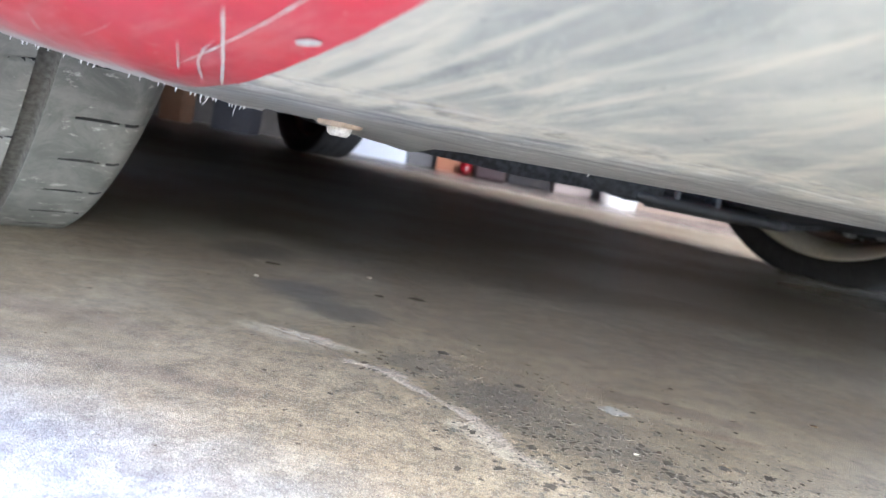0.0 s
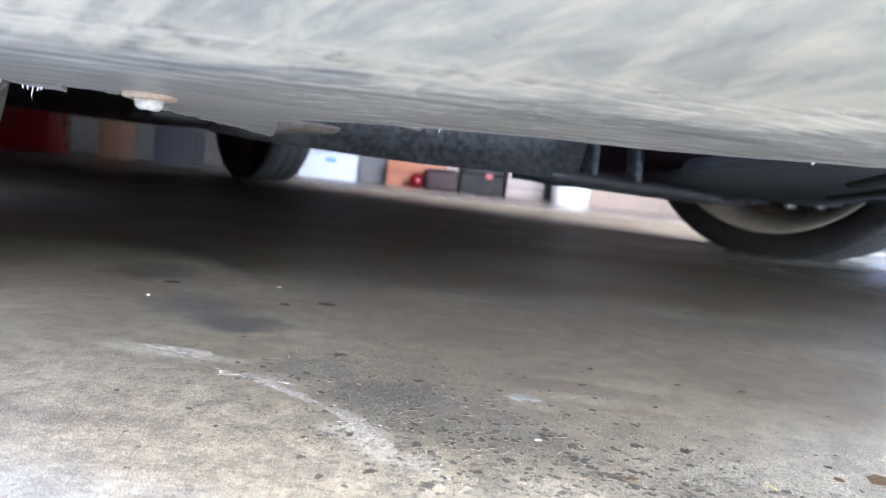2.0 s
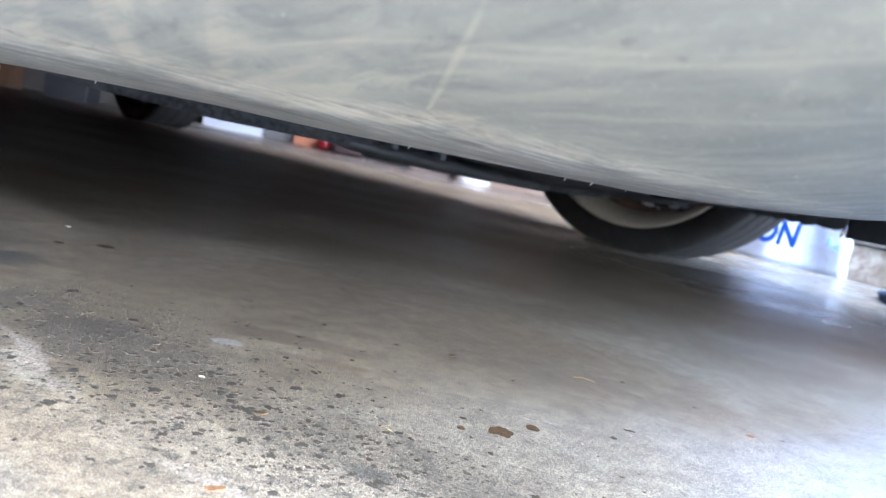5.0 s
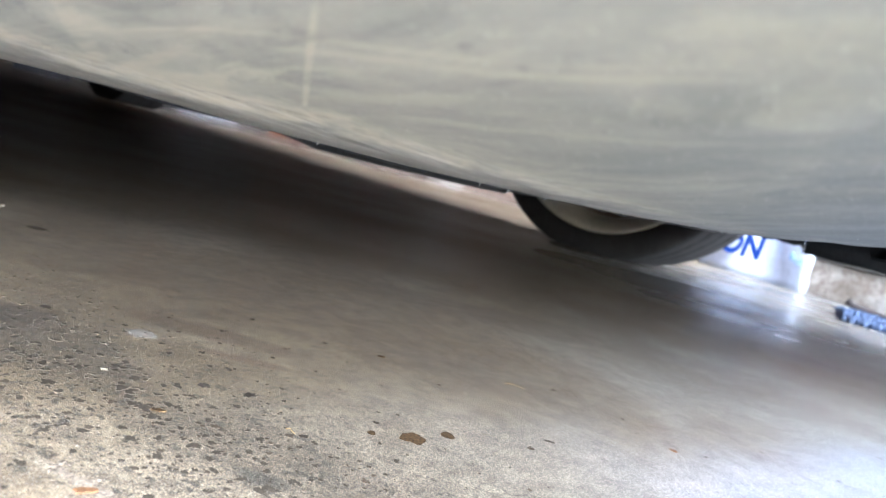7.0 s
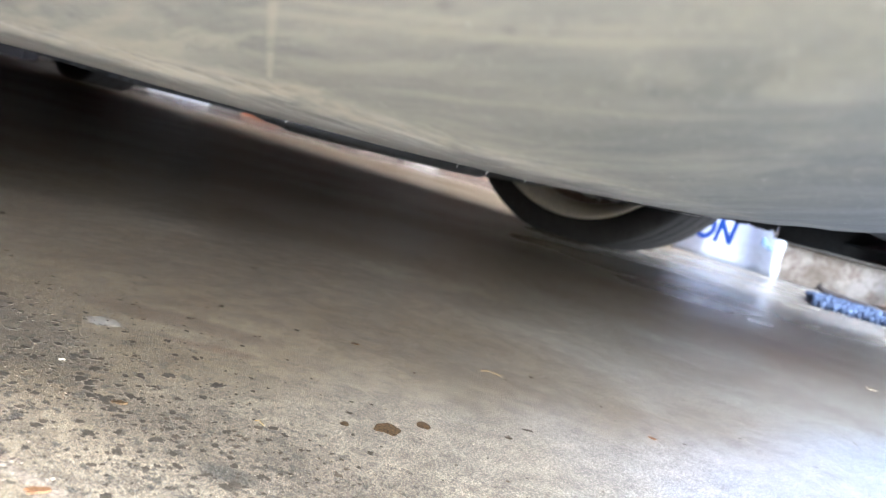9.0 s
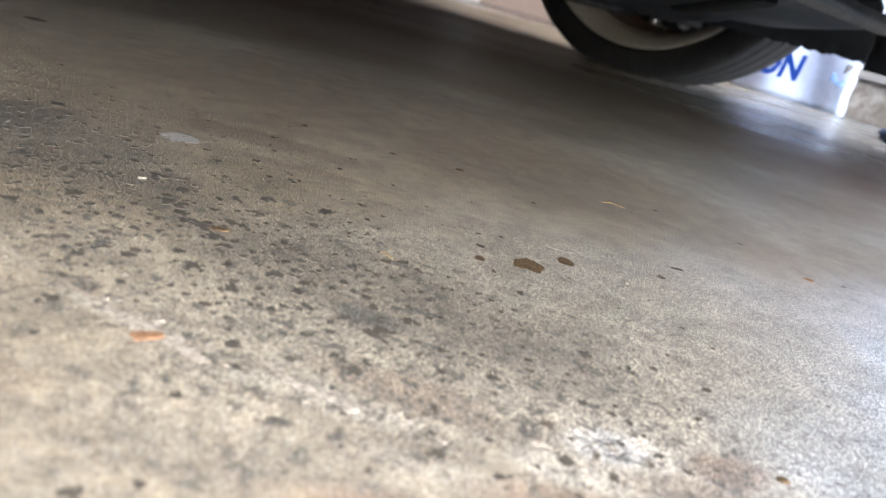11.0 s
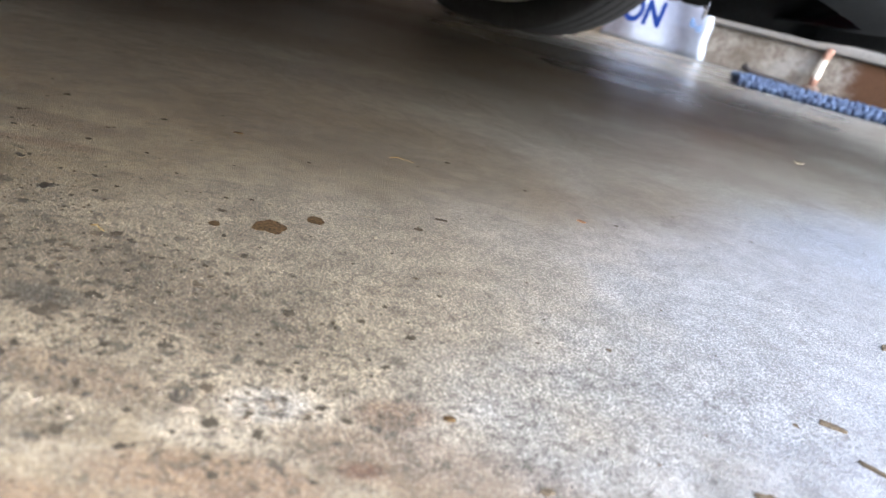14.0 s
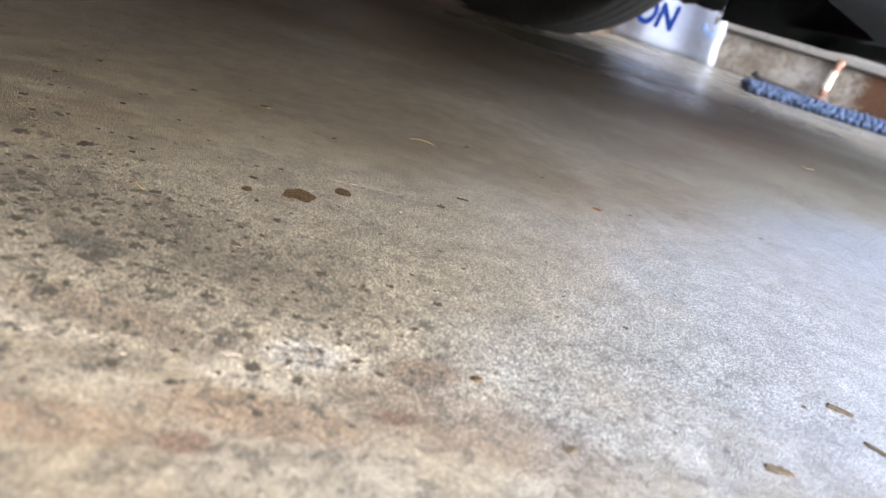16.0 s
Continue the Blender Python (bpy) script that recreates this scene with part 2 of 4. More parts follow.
    worn = n.noise(5, 3, 0.5, at=n.scaled(0.8, 1.1, 1, -20), warp=0.4)
    slick = n.stain(1.05, 1.35, 0.85, 0.50, 52, 0.5, soft)
    gloss = n.math("ADD", n.ramp(worn, 0.36, 0.64, 0.36, 0.46), n.math("MULTIPLY", bare, 0.3))
    gloss = n.math("SUBTRACT", gloss, n.math("MULTIPLY", slick, 0.17))
    return n.done(c, n.math("SUBTRACT", gloss, n.math("MULTIPLY", sealed, 0.20)))


def scuffed_plastic():
    """Grey bumper plastic, chalky with dust wiped and scraped fore and aft, ground bare along its lower rim."""
    n = Nodes("scuffed_plastic", 0.6)
    n.b.inputs["Specular IOR Level"].default_value = 0.4
    wear = n.t.nodes.new("ShaderNodeAttribute")
    wear.attribute_name = "reach"
    reach = wear.outputs["Fac"]
    wide = n.noise(10, 6, 0.62, at=n.scaled(0.9, 1.5, 1, 6), warp=0.9)
    blotch = n.noise(38, 7, 0.7, at=n.scaled(0.6, 1.3, 1, 10), warp=1.0)
    streak = n.noise(48, 8, 0.75, at=n.scaled(0.14, 2.0, 1, 4), warp=0.3)
    hair = n.noise(190, 6, 0.75, at=n.scaled(0.08, 1.8, 1, 5), warp=0.2)
    fan = n.noise(26, 7, 0.72, at=n.scaled(0.3, 2.6, 1, 26), warp=0.5)
    along = n.noise(95, 8, 0.80, at=n.drawn(0.10, 2.6, 57), warp=0.2)
    speck = n.noise(900, 3, 0.7)
    c = n.mix(n.ramp(wide, 0.36, 0.64), (0.29, 0.306, 0.30), (0.43, 0.436, 0.405))
    c = n.mix(n.ramp(blotch, 0.48, 0.64, 0, 0.75), c, (0.55, 0.55, 0.475))
    c = n.mix(n.ramp(blotch, 0.46, 0.34, 0, 0.55), c, (0.19, 0.212, 0.225))
    calm = n.ramp(reach, 0.14, 0.09, 0.4, 1.0)
    c = n.mix(n.math("MULTIPLY", calm, n.ramp(streak, 0.50, 0.66, 0, 0.34)), c, (0.51, 0.51, 0.455))
    c = n.mix(n.math("MULTIPLY", calm, n.ramp(streak, 0.47, 0.36, 0, 0.35)), c, (0.18, 0.205, 0.23))
    c = n.mix(n.ramp(hair, 0.53, 0.64, 0, 0.12), c, (0.55, 0.55, 0.48))
    c = n.mix(n.ramp(hair, 0.46, 0.37, 0, 0.10), c, (0.18, 0.20, 0.205))
    c = n.mix(n.math("MULTIPLY", calm, n.ramp(fan, 0.53, 0.68, 0, 0.45)), c, (0.53, 0.515, 0.44))
    # dust drawn out in broad strokes where the lip has slid over kerbs
    for (x0, y0), (x1, y1), wide, much in (
        ((.400, -.7165), (.50, -.7245), .004, .8), ((.405, -.708), (.50, -.7135), .0035, .75), ((.41, -.699), (.50, -.7045), .004, .7), ((.42, -.692), (.50, -.6965), .003, .6),
        ((.436, -.6825), (.535, -.6885), .0030, .85), ((.410, -.7046), (.479, -.718), .007, .6), ((.4637, -.7168), (.4917, -.7227), .006, .55), ((.466, -.644), (.530, -.6715), .0075, .7), ((.4744, -.6228), (.520, -.654), .005, .6),
        ((.5398, -.5964), (.5758, -.6263), .0014, .9), ((.5183, -.6288), (.6187, -.6052), .0016, .7), ((.4863, -.6084), (.5391, -.6198), .004, .5), ((.496, -.6151), (.534, -.641), .005, .6), ((.5606, -.615), (.6212, -.6024), .0024, .75),
        ((.5607, -.5941), (.625, -.5839), .0016, .55), ((.500, -.585), (.545, -.591), .0045, .7), ((.5688, -.5639), (.5886, -.5755), .0018, .5), ((.4117, -.7032), (.396, -.6917), .0011, .9),
        ((.3784, -.6952), (.4503, -.7023), .0016, .8), ((.4482, -.6308), (.4954, -.6053), .004, .7), ((.4954, -.6053), (.5219, -.5894), .004, .7), ((.5219, -.5894), (.5474, -.5947), .004, .6),
    ):
        mark = n.stain((x0 + x1) / 2, (y0 + y1) / 2, math.hypot(x1 - x0, y1 - y0) * .62, wide * .55, math.degrees(math.atan2(y1 - y0, x1 - x0)), 1.0, blotch)
        c = n.mix(n.math("MULTIPLY", mark, n.ramp(hair, 0.40, 0.56, much * .2, much * .85)), c, (0.57, 0.555, 0.475))
    for (x0, y0), (x1, y1), wide, much in (((.400, -.7122), (.470, -.7185), .003, .35), ((.41, -.7035), (.48, -.709), .003, .35), ((.415, -.6955), (.48, -.7), .0025, .3), ((.4241, -.6882), (.4498, -.6655), .0034, .75), ((.4395, -.6637), (.4318, -.633), .0012, .85)):
        mark = n.stain((x0 + x1) / 2, (y0 + y1) / 2, math.hypot(x1 - x0, y1 - y0) * .62, wide * .55, math.degrees(math.atan2(y1 - y0, x1 - x0)), 1.0, blotch)
        c = n.mix(n.math("MULTIPLY", mark, much), c, (0.12, 0.13, 0.14))
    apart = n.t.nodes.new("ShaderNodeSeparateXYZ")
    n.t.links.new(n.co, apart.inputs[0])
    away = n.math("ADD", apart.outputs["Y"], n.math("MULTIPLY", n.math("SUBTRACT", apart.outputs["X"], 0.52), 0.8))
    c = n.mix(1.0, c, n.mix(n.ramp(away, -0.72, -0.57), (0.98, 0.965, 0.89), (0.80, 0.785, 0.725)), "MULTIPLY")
    bluer = n.ramp(n.math("ADD", away, n.math("MULTIPLY", wide, 0.08)), -0.60, -0.40, 0, 0.88)
    c = n.mix(bluer, c, n.mix(n.ramp(streak, 0.4, 0.65), (0.055, 0.067, 0.081), (0.11, 0.124, 0.142)))
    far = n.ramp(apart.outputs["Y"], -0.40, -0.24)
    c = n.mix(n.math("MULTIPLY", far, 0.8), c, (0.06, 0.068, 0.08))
    # the scraped underside behind the crease, its downward-facing shade mixed into the colour
    low = n.mix(n.ramp(along, 0.38, 0.60), (0.088, 0.094, 0.094), (0.335, 0.335, 0.305))
    low = n.mix(n.ramp(along, 0.58, 0.68, 0, 0.8), low, (0.60, 0.60, 0.58))
    low = n.mix(bluer, low, (0.035, 0.04, 0.048))
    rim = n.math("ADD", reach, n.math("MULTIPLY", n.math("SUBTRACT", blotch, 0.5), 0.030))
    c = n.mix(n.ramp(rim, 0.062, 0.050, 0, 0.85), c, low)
    # bluish smears where the dust is rubbed off beside the fastener
    for x, y, rx, ry, turn, much in ((0.398, -0.701, 0.026, 0.011, 40, 0.9), (0.423, -0.686, 0.026, 0.006, 40, 0.85), (0.443, -0.669, 0.022, 0.004, 45, 0.75), (0.385, -0.688, 0.014, 0.004, 30, 0.6)):
        c = n.mix(n.math("MULTIPLY", n.stain(x, y, rx, ry, turn, 1.0, blotch), much), c, n.mix(n.ramp(along, 0.44, 0.60), (0.080, 0.094, 0.108), (0.36, 0.372, 0.365)))
    # chalk on the crease with a dark line behind it
    crumble = n.noise(110, 6, 0.75, at=n.drawn(0.4, 1.2, 57))
    spread = n.ramp(wide, 0.36, 0.56, 0.45, 1.0)
    crest = n.math("MULTIPLY", n.ramp(rim, 0.056, 0.063), n.ramp(rim, 0.082, 0.066))
    c = n.mix(n.math("MULTIPLY", n.math("MULTIPLY", n.math("MULTIPLY", crest, spread), n.ramp(crumble, 0.40, 0.54)), n.math("SUBTRACT", 0.85, bluer)), c, (0.64, 0.61, 0.50))
    under = n.math("MULTIPLY", n.ramp(rim, 0.0665, 0.0685), n.ramp(rim, 0.0735, 0.070))
    c = n.mix(n.math("MULTIPLY", under, n.math("MULTIPLY", n.ramp(fan, 0.42, 0.54, 0, 0.85), n.ramp(crumble, 0.42, 0.52))), c, (0.20, 0.19, 0.17))
    # hair-fine fresh scratches along the crease, and crumbs of yellowish chalk
    fresh = n.noise(420, 3, 0.6, at=n.drawn(0.10, 2.2, 57))
    band = n.math("MULTIPLY", n.ramp(rim, 0.026, 0.036), n.ramp(rim, 0.080, 0.066))
    c = n.mix(n.math("MULTIPLY", n.math("MULTIPLY", band, n.ramp(fresh, 0.585, 0.61, 0, 0.8)), n.math("SUBTRACT", 1.0, bluer)), c, (0.74, 0.74, 0.70))
    c = n.mix(n.math("MULTIPLY", n.math("MULTIPLY", band, n.ramp(fresh, 0.40, 0.375, 0, 0.6)), n.math("SUBTRACT", 1.0, bluer)), c, (0.13, 0.13, 0.12))
    crumbs = n.noise(900, 4, 0.7, at=n.drawn(0.35, 1.5, 57))
    ridge = n.math("MULTIPLY", n.ramp(rim, 0.058, 0.066), n.ramp(rim, 0.084, 0.068))
    c = n.mix(n.math("MULTIPLY", n.math("MULTIPLY", ridge, n.ramp(crumbs, 0.53, 0.58, 0, 0.6)), n.math("SUBTRACT", 1.0, bluer)), c, (0.62, 0.575, 0.42))
    edge = n.t.nodes.new("ShaderNodeAttribute")
    edge.attribute_name = "edge"
    c = n.mix(n.math("MULTIPLY", n.ramp(edge.outputs["Fac"], 0.006, 0.0005, 0, 0.6), n.math("SUBTRACT", 1.0, far)), c, n.mix(speck, (0.30, 0.32, 0.33), (0.62, 0.62, 0.60)))
    c = n.mix(n.ramp(speck, 0.58, 0.70, 0, 0.35), c, (0.54, 0.53, 0.49))
    c = n.mix(n.ramp(n.noise(240, 3, 0.6), 0.66, 0.74, 0, 0.35), c, (0.09, 0.10, 0.11))
    n.bump(n.math("ADD", n.math("ADD", hair, speck), n.math("MULTIPLY", along, 0.8)), 0.35, 0.0004)
    n.put(n.b.inputs["Specular IOR Level"], n.math("SUBTRACT", 0.35, n.math("MULTIPLY", far, 0.33)))
    return n.done(c, n.math("MAXIMUM", n.ramp(rim, 0.03, 0.08, 0.38, 0.62), n.math("MULTIPLY", far, 0.92)))


def red_paint():
    """Red paint, matt with dust and scraped to pale primer along its lower rim."""
    n = Nodes("red_paint", 0.3)
    n.b.inputs["Coat Weight"].default_value = 0.4
    n.b.inputs["Coat Roughness"].default_value = 0.18
    wear = n.t.nodes.new("ShaderNodeAttribute")
    wear.attribute_name = "edge"
    dust = n.noise(22, 5, 0.65, warp=0.6)
    rub = n.noise(45, 5, 0.7, at=n.scaled(0.3, 1.6, 1, -35))
    fine = n.noise(320, 3, 0.7)
    c = n.mix(n.ramp(dust, 0.35, 0.7), (0.56, 0.007, 0.035), (0.50, 0.03, 0.06))
    c = n.mix(n.ramp(rub, 0.50, 0.68, 0, 0.45), c, (0.55, 0.20, 0.20))
    c = n.mix(n.ramp(fine, 0.66, 0.74, 0, 0.5), c, (0.62, 0.40, 0.38))
    rim = n.math("ADD", wear.outputs["Fac"], n.math("MULTIPLY", n.math("SUBTRACT", n.noise(120, 5, 0.7), 0.5), 0.022))
    c = n.mix(n.ramp(rim, 0.080, 0.025, 0, 0.5), c, (0.52, 0.36, 0.35))
    c = n.mix(n.ramp(rim, 0.040, 0.020, 0, 0.95), c, n.mix(fine, (0.40, 0.39, 0.37), (0.66, 0.65, 0.62)))
    return n.done(c, n.ramp(dust, 0.3, 0.7, 0.28, 0.5))


def rubber(name, dark, light):
    n = Nodes(name, 0.75)
    dust = n.noise(40, 6, 0.7, warp=0.6)
    fleck = n.noise(160, 4, 0.7, at=n.scaled(1.0, 0.5, 1, 0))
    c = n.mix(n.ramp(dust, 0.35, 0.68), dark, light)
    c = n.mix(n.ramp(fleck, 0.59, 0.70, 0, 0.65), c, tuple(v * 2.4 for v in light))
    n.bump(n.noise(500, 3), 0.25, 0.0005)
    return n.done(c)


def flaking_paint():
    """Rust, with cream paint left on the middle of the pipe."""
    n = Nodes("flaking_paint", 0.7)
    apart = n.t.nodes.new("ShaderNodeSeparateXYZ")
    n.t.links.new(n.co, apart.inputs[0])
    rough = n.noise(70, 5, 0.7)
    up = n.math("ADD", apart.outputs["Z"], n.math("MULTIPLY", n.math("SUBTRACT", rough, 0.5), 0.04))
    left = n.math("MULTIPLY", n.ramp(up, 0.034, 0.042), n.ramp(up, 0.092, 0.084))
    rust = n.mix(n.ramp(rough, 0.35, 0.65), (0.16, 0.075, 0.05), (0.30, 0.17, 0.12))
    n.bump(rough, 0.4, 0.001)
    return n.done(n.mix(left, rust, (0.70, 0.66, 0.56)))


def plinth_block():
    """Rough grey blockwork, its render stained brown, with pale lime and a rusty run."""
    n = Nodes("plinth_block", 0.9)
    n.b.inputs["Specular IOR Level"].default_value = 0.2
    fine, mid, wide = n.noise(240, 5, 0.7), n.noise(34, 6, 0.7, warp=0.6), n.noise(9, 4, 0.6)
    c = n.mix(n.ramp(mid, 0.36, 0.66), (0.115, 0.098, 0.08), (0.22, 0.20, 0.175))
    c = n.mix(n.ramp(wide, 0.50, 0.66, 0, 0.6), c, (0.27, 0.265, 0.25))
    c = n.mix(n.ramp(mid, 0.62, 0.74, 0, 0.7), c, (0.36, 0.35, 0.33))
    n.co = n.scaled(1, 0.02, 1)
    for x, rx, tint, much in ((0.49, 0.17, (0.06, 0.03, 0.015), 1.0), (0.78, 0.12, (0.10, 0.06, 0.035), 0.7), (0.08, 0.06, (0.10, 0.085, 0.065), 0.5), (1.2, 0.2, (0.09, 0.06, 0.04), 0.6)):
        c = n.mix(n.math("MULTIPLY", n.stain(x, 0, rx, 1.0, 0, 0.9, mid), much), c, tint)
    c = n.mix(0.6, c, n.ramp(fine, 0.3, 0.7, 0.40, 1.25), "MULTIPLY")
    n.bump(n.math("ADD", fine, mid), 0.7, 0.003)
    return n.done(c)


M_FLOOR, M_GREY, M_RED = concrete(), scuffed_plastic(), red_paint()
M_TYRE, M_CLEAN_TYRE = rubber("dusty_tyre_rubber", (0.12, 0.122, 0.106), (0.21, 0.208, 0.182)), rubber("tyre_rubber", (0.016, 0.016, 0.017), (0.03, 0.03, 0.03))
M_BLACK = plain("black_plastic", (0.018, 0.02, 0.022), 0.5, grain=30, dusty=0.35, dirt=(0.05, 0.05, 0.045))
M_LINER = plain("arch_liner", (0.04, 0.046, 0.055), 0.5, grain=14, dusty=0.6, dirt=(0.075, 0.082, 0.09), shine=0.35)
M_FLANGE = plain("scuffed_flange", (0.075, 0.074, 0.07), 0.6, grain=60, spread=0.3)
M_TRAY = plain("undertray_plastic", (0.040, 0.044, 0.049), 0.55, grain=38, spread=0.7, dusty=0.65, dirt=(0.115, 0.115, 0.105))
M_BODY = plain("body_paint", (0.55, 0.012, 0.045), 0.3, grain=8, spread=0.05, dusty=0.2, dirt=(0.4, 0.1, 0.1))
M_STEEL = plain("bare_steel", (0.55, 0.54, 0.52), 0.35, 0.9, grain=60, dusty=0.2)
M_ALLOY = plain("rim_alloy", (0.50, 0.47, 0.385), 0.5, 0.0, grain=25, spread=0.1, dusty=0.35, dirt=(0.35, 0.33, 0.28))
M_GLINT = plain("fresh_scratch", (0.80, 0.80, 0.78), 0.4, grain=300, spread=0.1, dusty=0.0)
M_RUST = plain("rusty_steel", (0.15, 0.105, 0.08), 0.8, 0.2, grain=70, spread=0.5)
M_CLIP = plain("tan_clip_plastic", (0.40, 0.31, 0.22), 0.55, grain=90, spread=0.15, dusty=0.3, dirt=(0.3, 0.28, 0.25))
M_SCRATCH = plain("scratch_chalk", (0.52, 0.51, 0.47), 0.8, grain=200, spread=0.2, dusty=0.2, dirt=(0.3, 0.28, 0.24))
M_MORTAR = plain("pale_mortar", (0.33, 0.275, 0.205), 0.9, grain=160, spread=0.5, dusty=0.5, shine=0.1, dirt=(0.25, 0.21, 0.16))
M_OIL = plain("oil_spot", (0.095, 0.06, 0.027), 0.7, grain=150, spread=0.7, dusty=0.1, shine=0.15)
M_SPOT = plain("dark_spatter", (0.09, 0.076, 0.055), 0.85, grain=300, spread=0.4, dusty=0.2, shine=0.1)
M_PALESPOT = plain("brown_spatter", (0.125, 0.10, 0.07), 0.85, grain=300, spread=0.4, dusty=0.2, shine=0.1)
M_DUST = plain("pale_scuff", (0.30, 0.265, 0.20), 0.9, grain=200, spread=0.2, dusty=0.3, dirt=(0.25, 0.23, 0.2))
M_WHITE = plain("white_card", (0.52, 0.55, 0.61), 0.6, grain=12, spread=0.05, dusty=0.12, dirt=(0.5, 0.5, 0.5))
M_BAG = plain("white_film", (0.50, 0.56, 0.68), 0.35, grain=10, spread=0.05, dusty=0.1, dirt=(0.55, 0.57, 0.6))
M_PRINT = plain("pale_blue_print", (0.16, 0.28, 0.52), 0.4, grain=20, spread=0.1, dusty=0.05)
M_BLUE = plain("blue_print", (0.012, 0.055, 0.30), 0.4, grain=20, spread=0.1, dusty=0.05)
M_CARD = plain("brown_card", (0.20, 0.11, 0.06), 0.8, grain=20, spread=0.12)
M_ORANGE = plain("orange_card", (0.34, 0.14, 0.07), 0.7, grain=20, spread=0.12)
M_LAMP = plain("red_lens", (0.15, 0.006, 0.010), 0.15, grain=20, spread=0.1, dusty=0.1)
M_REDBOX = plain("red_plastic", (0.32, 0.02, 0.02), 0.35, grain=20, spread=0.12)
M_GROOVE = plain("groove_rubber", (0.115, 0.113, 0.10), 0.85, grain=60, shine=0.1)
M_SIPE = plain("sipe_rubber", (0.025, 0.026, 0.025), 0.8, grain=60, shine=0.1)
M_MAROON = plain("maroon_fabric", (0.02, 0.006, 0.007), 0.7, grain=20, spread=0.2)
M_DARKBOX = plain("dark_box", (0.03, 0.027, 0.027), 0.7, grain=20, shine=0.2)
M_PALE = plain("pale_board", (0.42, 0.34, 0.29), 0.75, grain=10, spread=0.04)
M_CREAM = plain("cream_board", (0.31, 0.225, 0.17), 0.75, grain=8, spread=0.04)
M_SHADE = plain("grey_cloth", (0.05, 0.05, 0.056), 0.9, grain=10, spread=0.08, shine=0.1)
M_GREYBOX = plain("grey_box", (0.11, 0.105, 0.105), 0.7, grain=10, spread=0.05)
M_BUCKET = plain("white_plastic", (0.66, 0.63, 0.58), 0.4, grain=10, spread=0.05, dusty=0.15, dirt=(0.5, 0.46, 0.4))
M_WALL = plain("painted_wall", (0.085, 0.078, 0.07), 0.9, grain=2, spread=0.12, dusty=0.3, dirt=(0.3, 0.27, 0.24))
M_PLINTH = plinth_block()
M_LEDGE = plain("grey_ledge", (0.155, 0.15, 0.14), 0.85, grain=45, spread=0.35, dusty=0.6, dirt=(0.20, 0.17, 0.14))
M_RUG = plain("blue_wool", (0.062, 0.088, 0.15), 0.95, grain=30, spread=0.6, dusty=0.45, dirt=(0.03, 0.04, 0.07), shine=0.1)
M_PIPE = flaking_paint()
M_CHIP = plain("stone_chip", (0.27, 0.235, 0.165), 0.85, grain=200, spread=0.3)
M_BRACKET = plain("dull_bracket", (0.19, 0.165, 0.135), 0.7, grain=50, spread=0.2, dusty=0.5, dirt=(0.2, 0.12, 0.08))
M_LEAF = plain("dry_leaf", (0.22, 0.11, 0.045), 0.8, grain=200, spread=0.3)
M_STRAW = plain("dry_straw", (0.40, 0.25, 0.06), 0.7, grain=200, spread=0.2)
M_CEIL = plain("ceiling_board", (0.2, 0.19, 0.18), 0.85, grain=5, spread=0.1)


# ---- building helpers ----
def mesh_of(name, bm, material, smooth=True):
    me = bpy.data.meshes.new(name)
    bm.normal_update()
    bm.to_mesh(me)
    bm.free()
    me.materials.append(material)
    for p in me.polygons:
        p.use_smooth = smooth
    return me


def part(name, bm, material, parent=None, label="", smooth=True):
    ob = new(name, mesh_of(name, bm, material, smooth))
    if parent:
        ob.parent = parent
    if label:
        tagged(ob, label=label)
    return ob


def thing(name, bm, material, label, category, m=None, group="", kind="", smooth=True):
    ob = tagged(new(name, mesh_of(name, bm, material, smooth)), label, category, group, kind)
    if m is not None:
        ob.matrix_world = m
    return ob


def empty(name, label, category, m=None, group="", kind=""):
    ob = tagged(new(name), label, category, group, kind)
    if m is not None:
        ob.matrix_world = m
    return ob


def box(bm, x0, x1, y0, y1, z0, z1, bevel=0.0, m=None, wob=0.0):
    """A block with softened edges, its corners a little off true."""
    made = bmesh.ops.create_cube(bm, size=1.0)["verts"]
    for v in made:
        v.co = Vector(((x0 + x1) / 2 + v.co.x * (x1 - x0), (y0 + y1) / 2 + v.co.y * (y1 - y0), (z0 + z1) / 2 + v.co.z * (z1 - z0)))
        v.co += Vector([random.uniform(-wob, wob) for _ in range(3)])
    if bevel:
        edges = list({e for v in made for e in v.link_edges})
        made = bmesh.ops.bevel(bm, geom=edges, offset=bevel, segments=2, affect="EDGES", profile=0.6)["verts"]
    if m is not None:
        bmesh.ops.transform(bm, matrix=m, verts=list({v for v in made}))
    return made


def block(x0, x1, y0, y1, z0, z1, bevel=0.004, m=None, wob=0.0):
    bm = bmesh.new()
    box(bm, x0, x1, y0, y1, z0, z1, bevel, m, wob)
    return bm


def lathe(profile, steps=48, closed=False, axis="z"):
    """Turns a line of (radius, height) round an axis."""
    bm = bmesh.new()
    rings = []
    for k in range(steps):
        a = 2 * math.pi * k / steps
        ca, sa = math.cos(a), math.sin(a)
        rings.append([bm.verts.new((r * ca, r * sa, h) if axis == "z" else (r * ca, h, r * sa)) for r, h in profile])
    for k in range(steps):
        one, two = rings[k], rings[(k + 1) % steps]
        for j in range(len(profile) - (0 if closed else 1)):
            i = (j + 1) % len(profile)
            if profile[j][0] < 1e-6 and profile[i][0] < 1e-6:
                continue
            try:
                bm.faces.new((one[j], two[j], two[i], one[i]))
            except ValueError:
                pass
    bmesh.ops.remove_doubles(bm, verts=bm.verts, dist=1e-6)
    bmesh.ops.recalc_face_normals(bm, faces=bm.faces)
    return bm


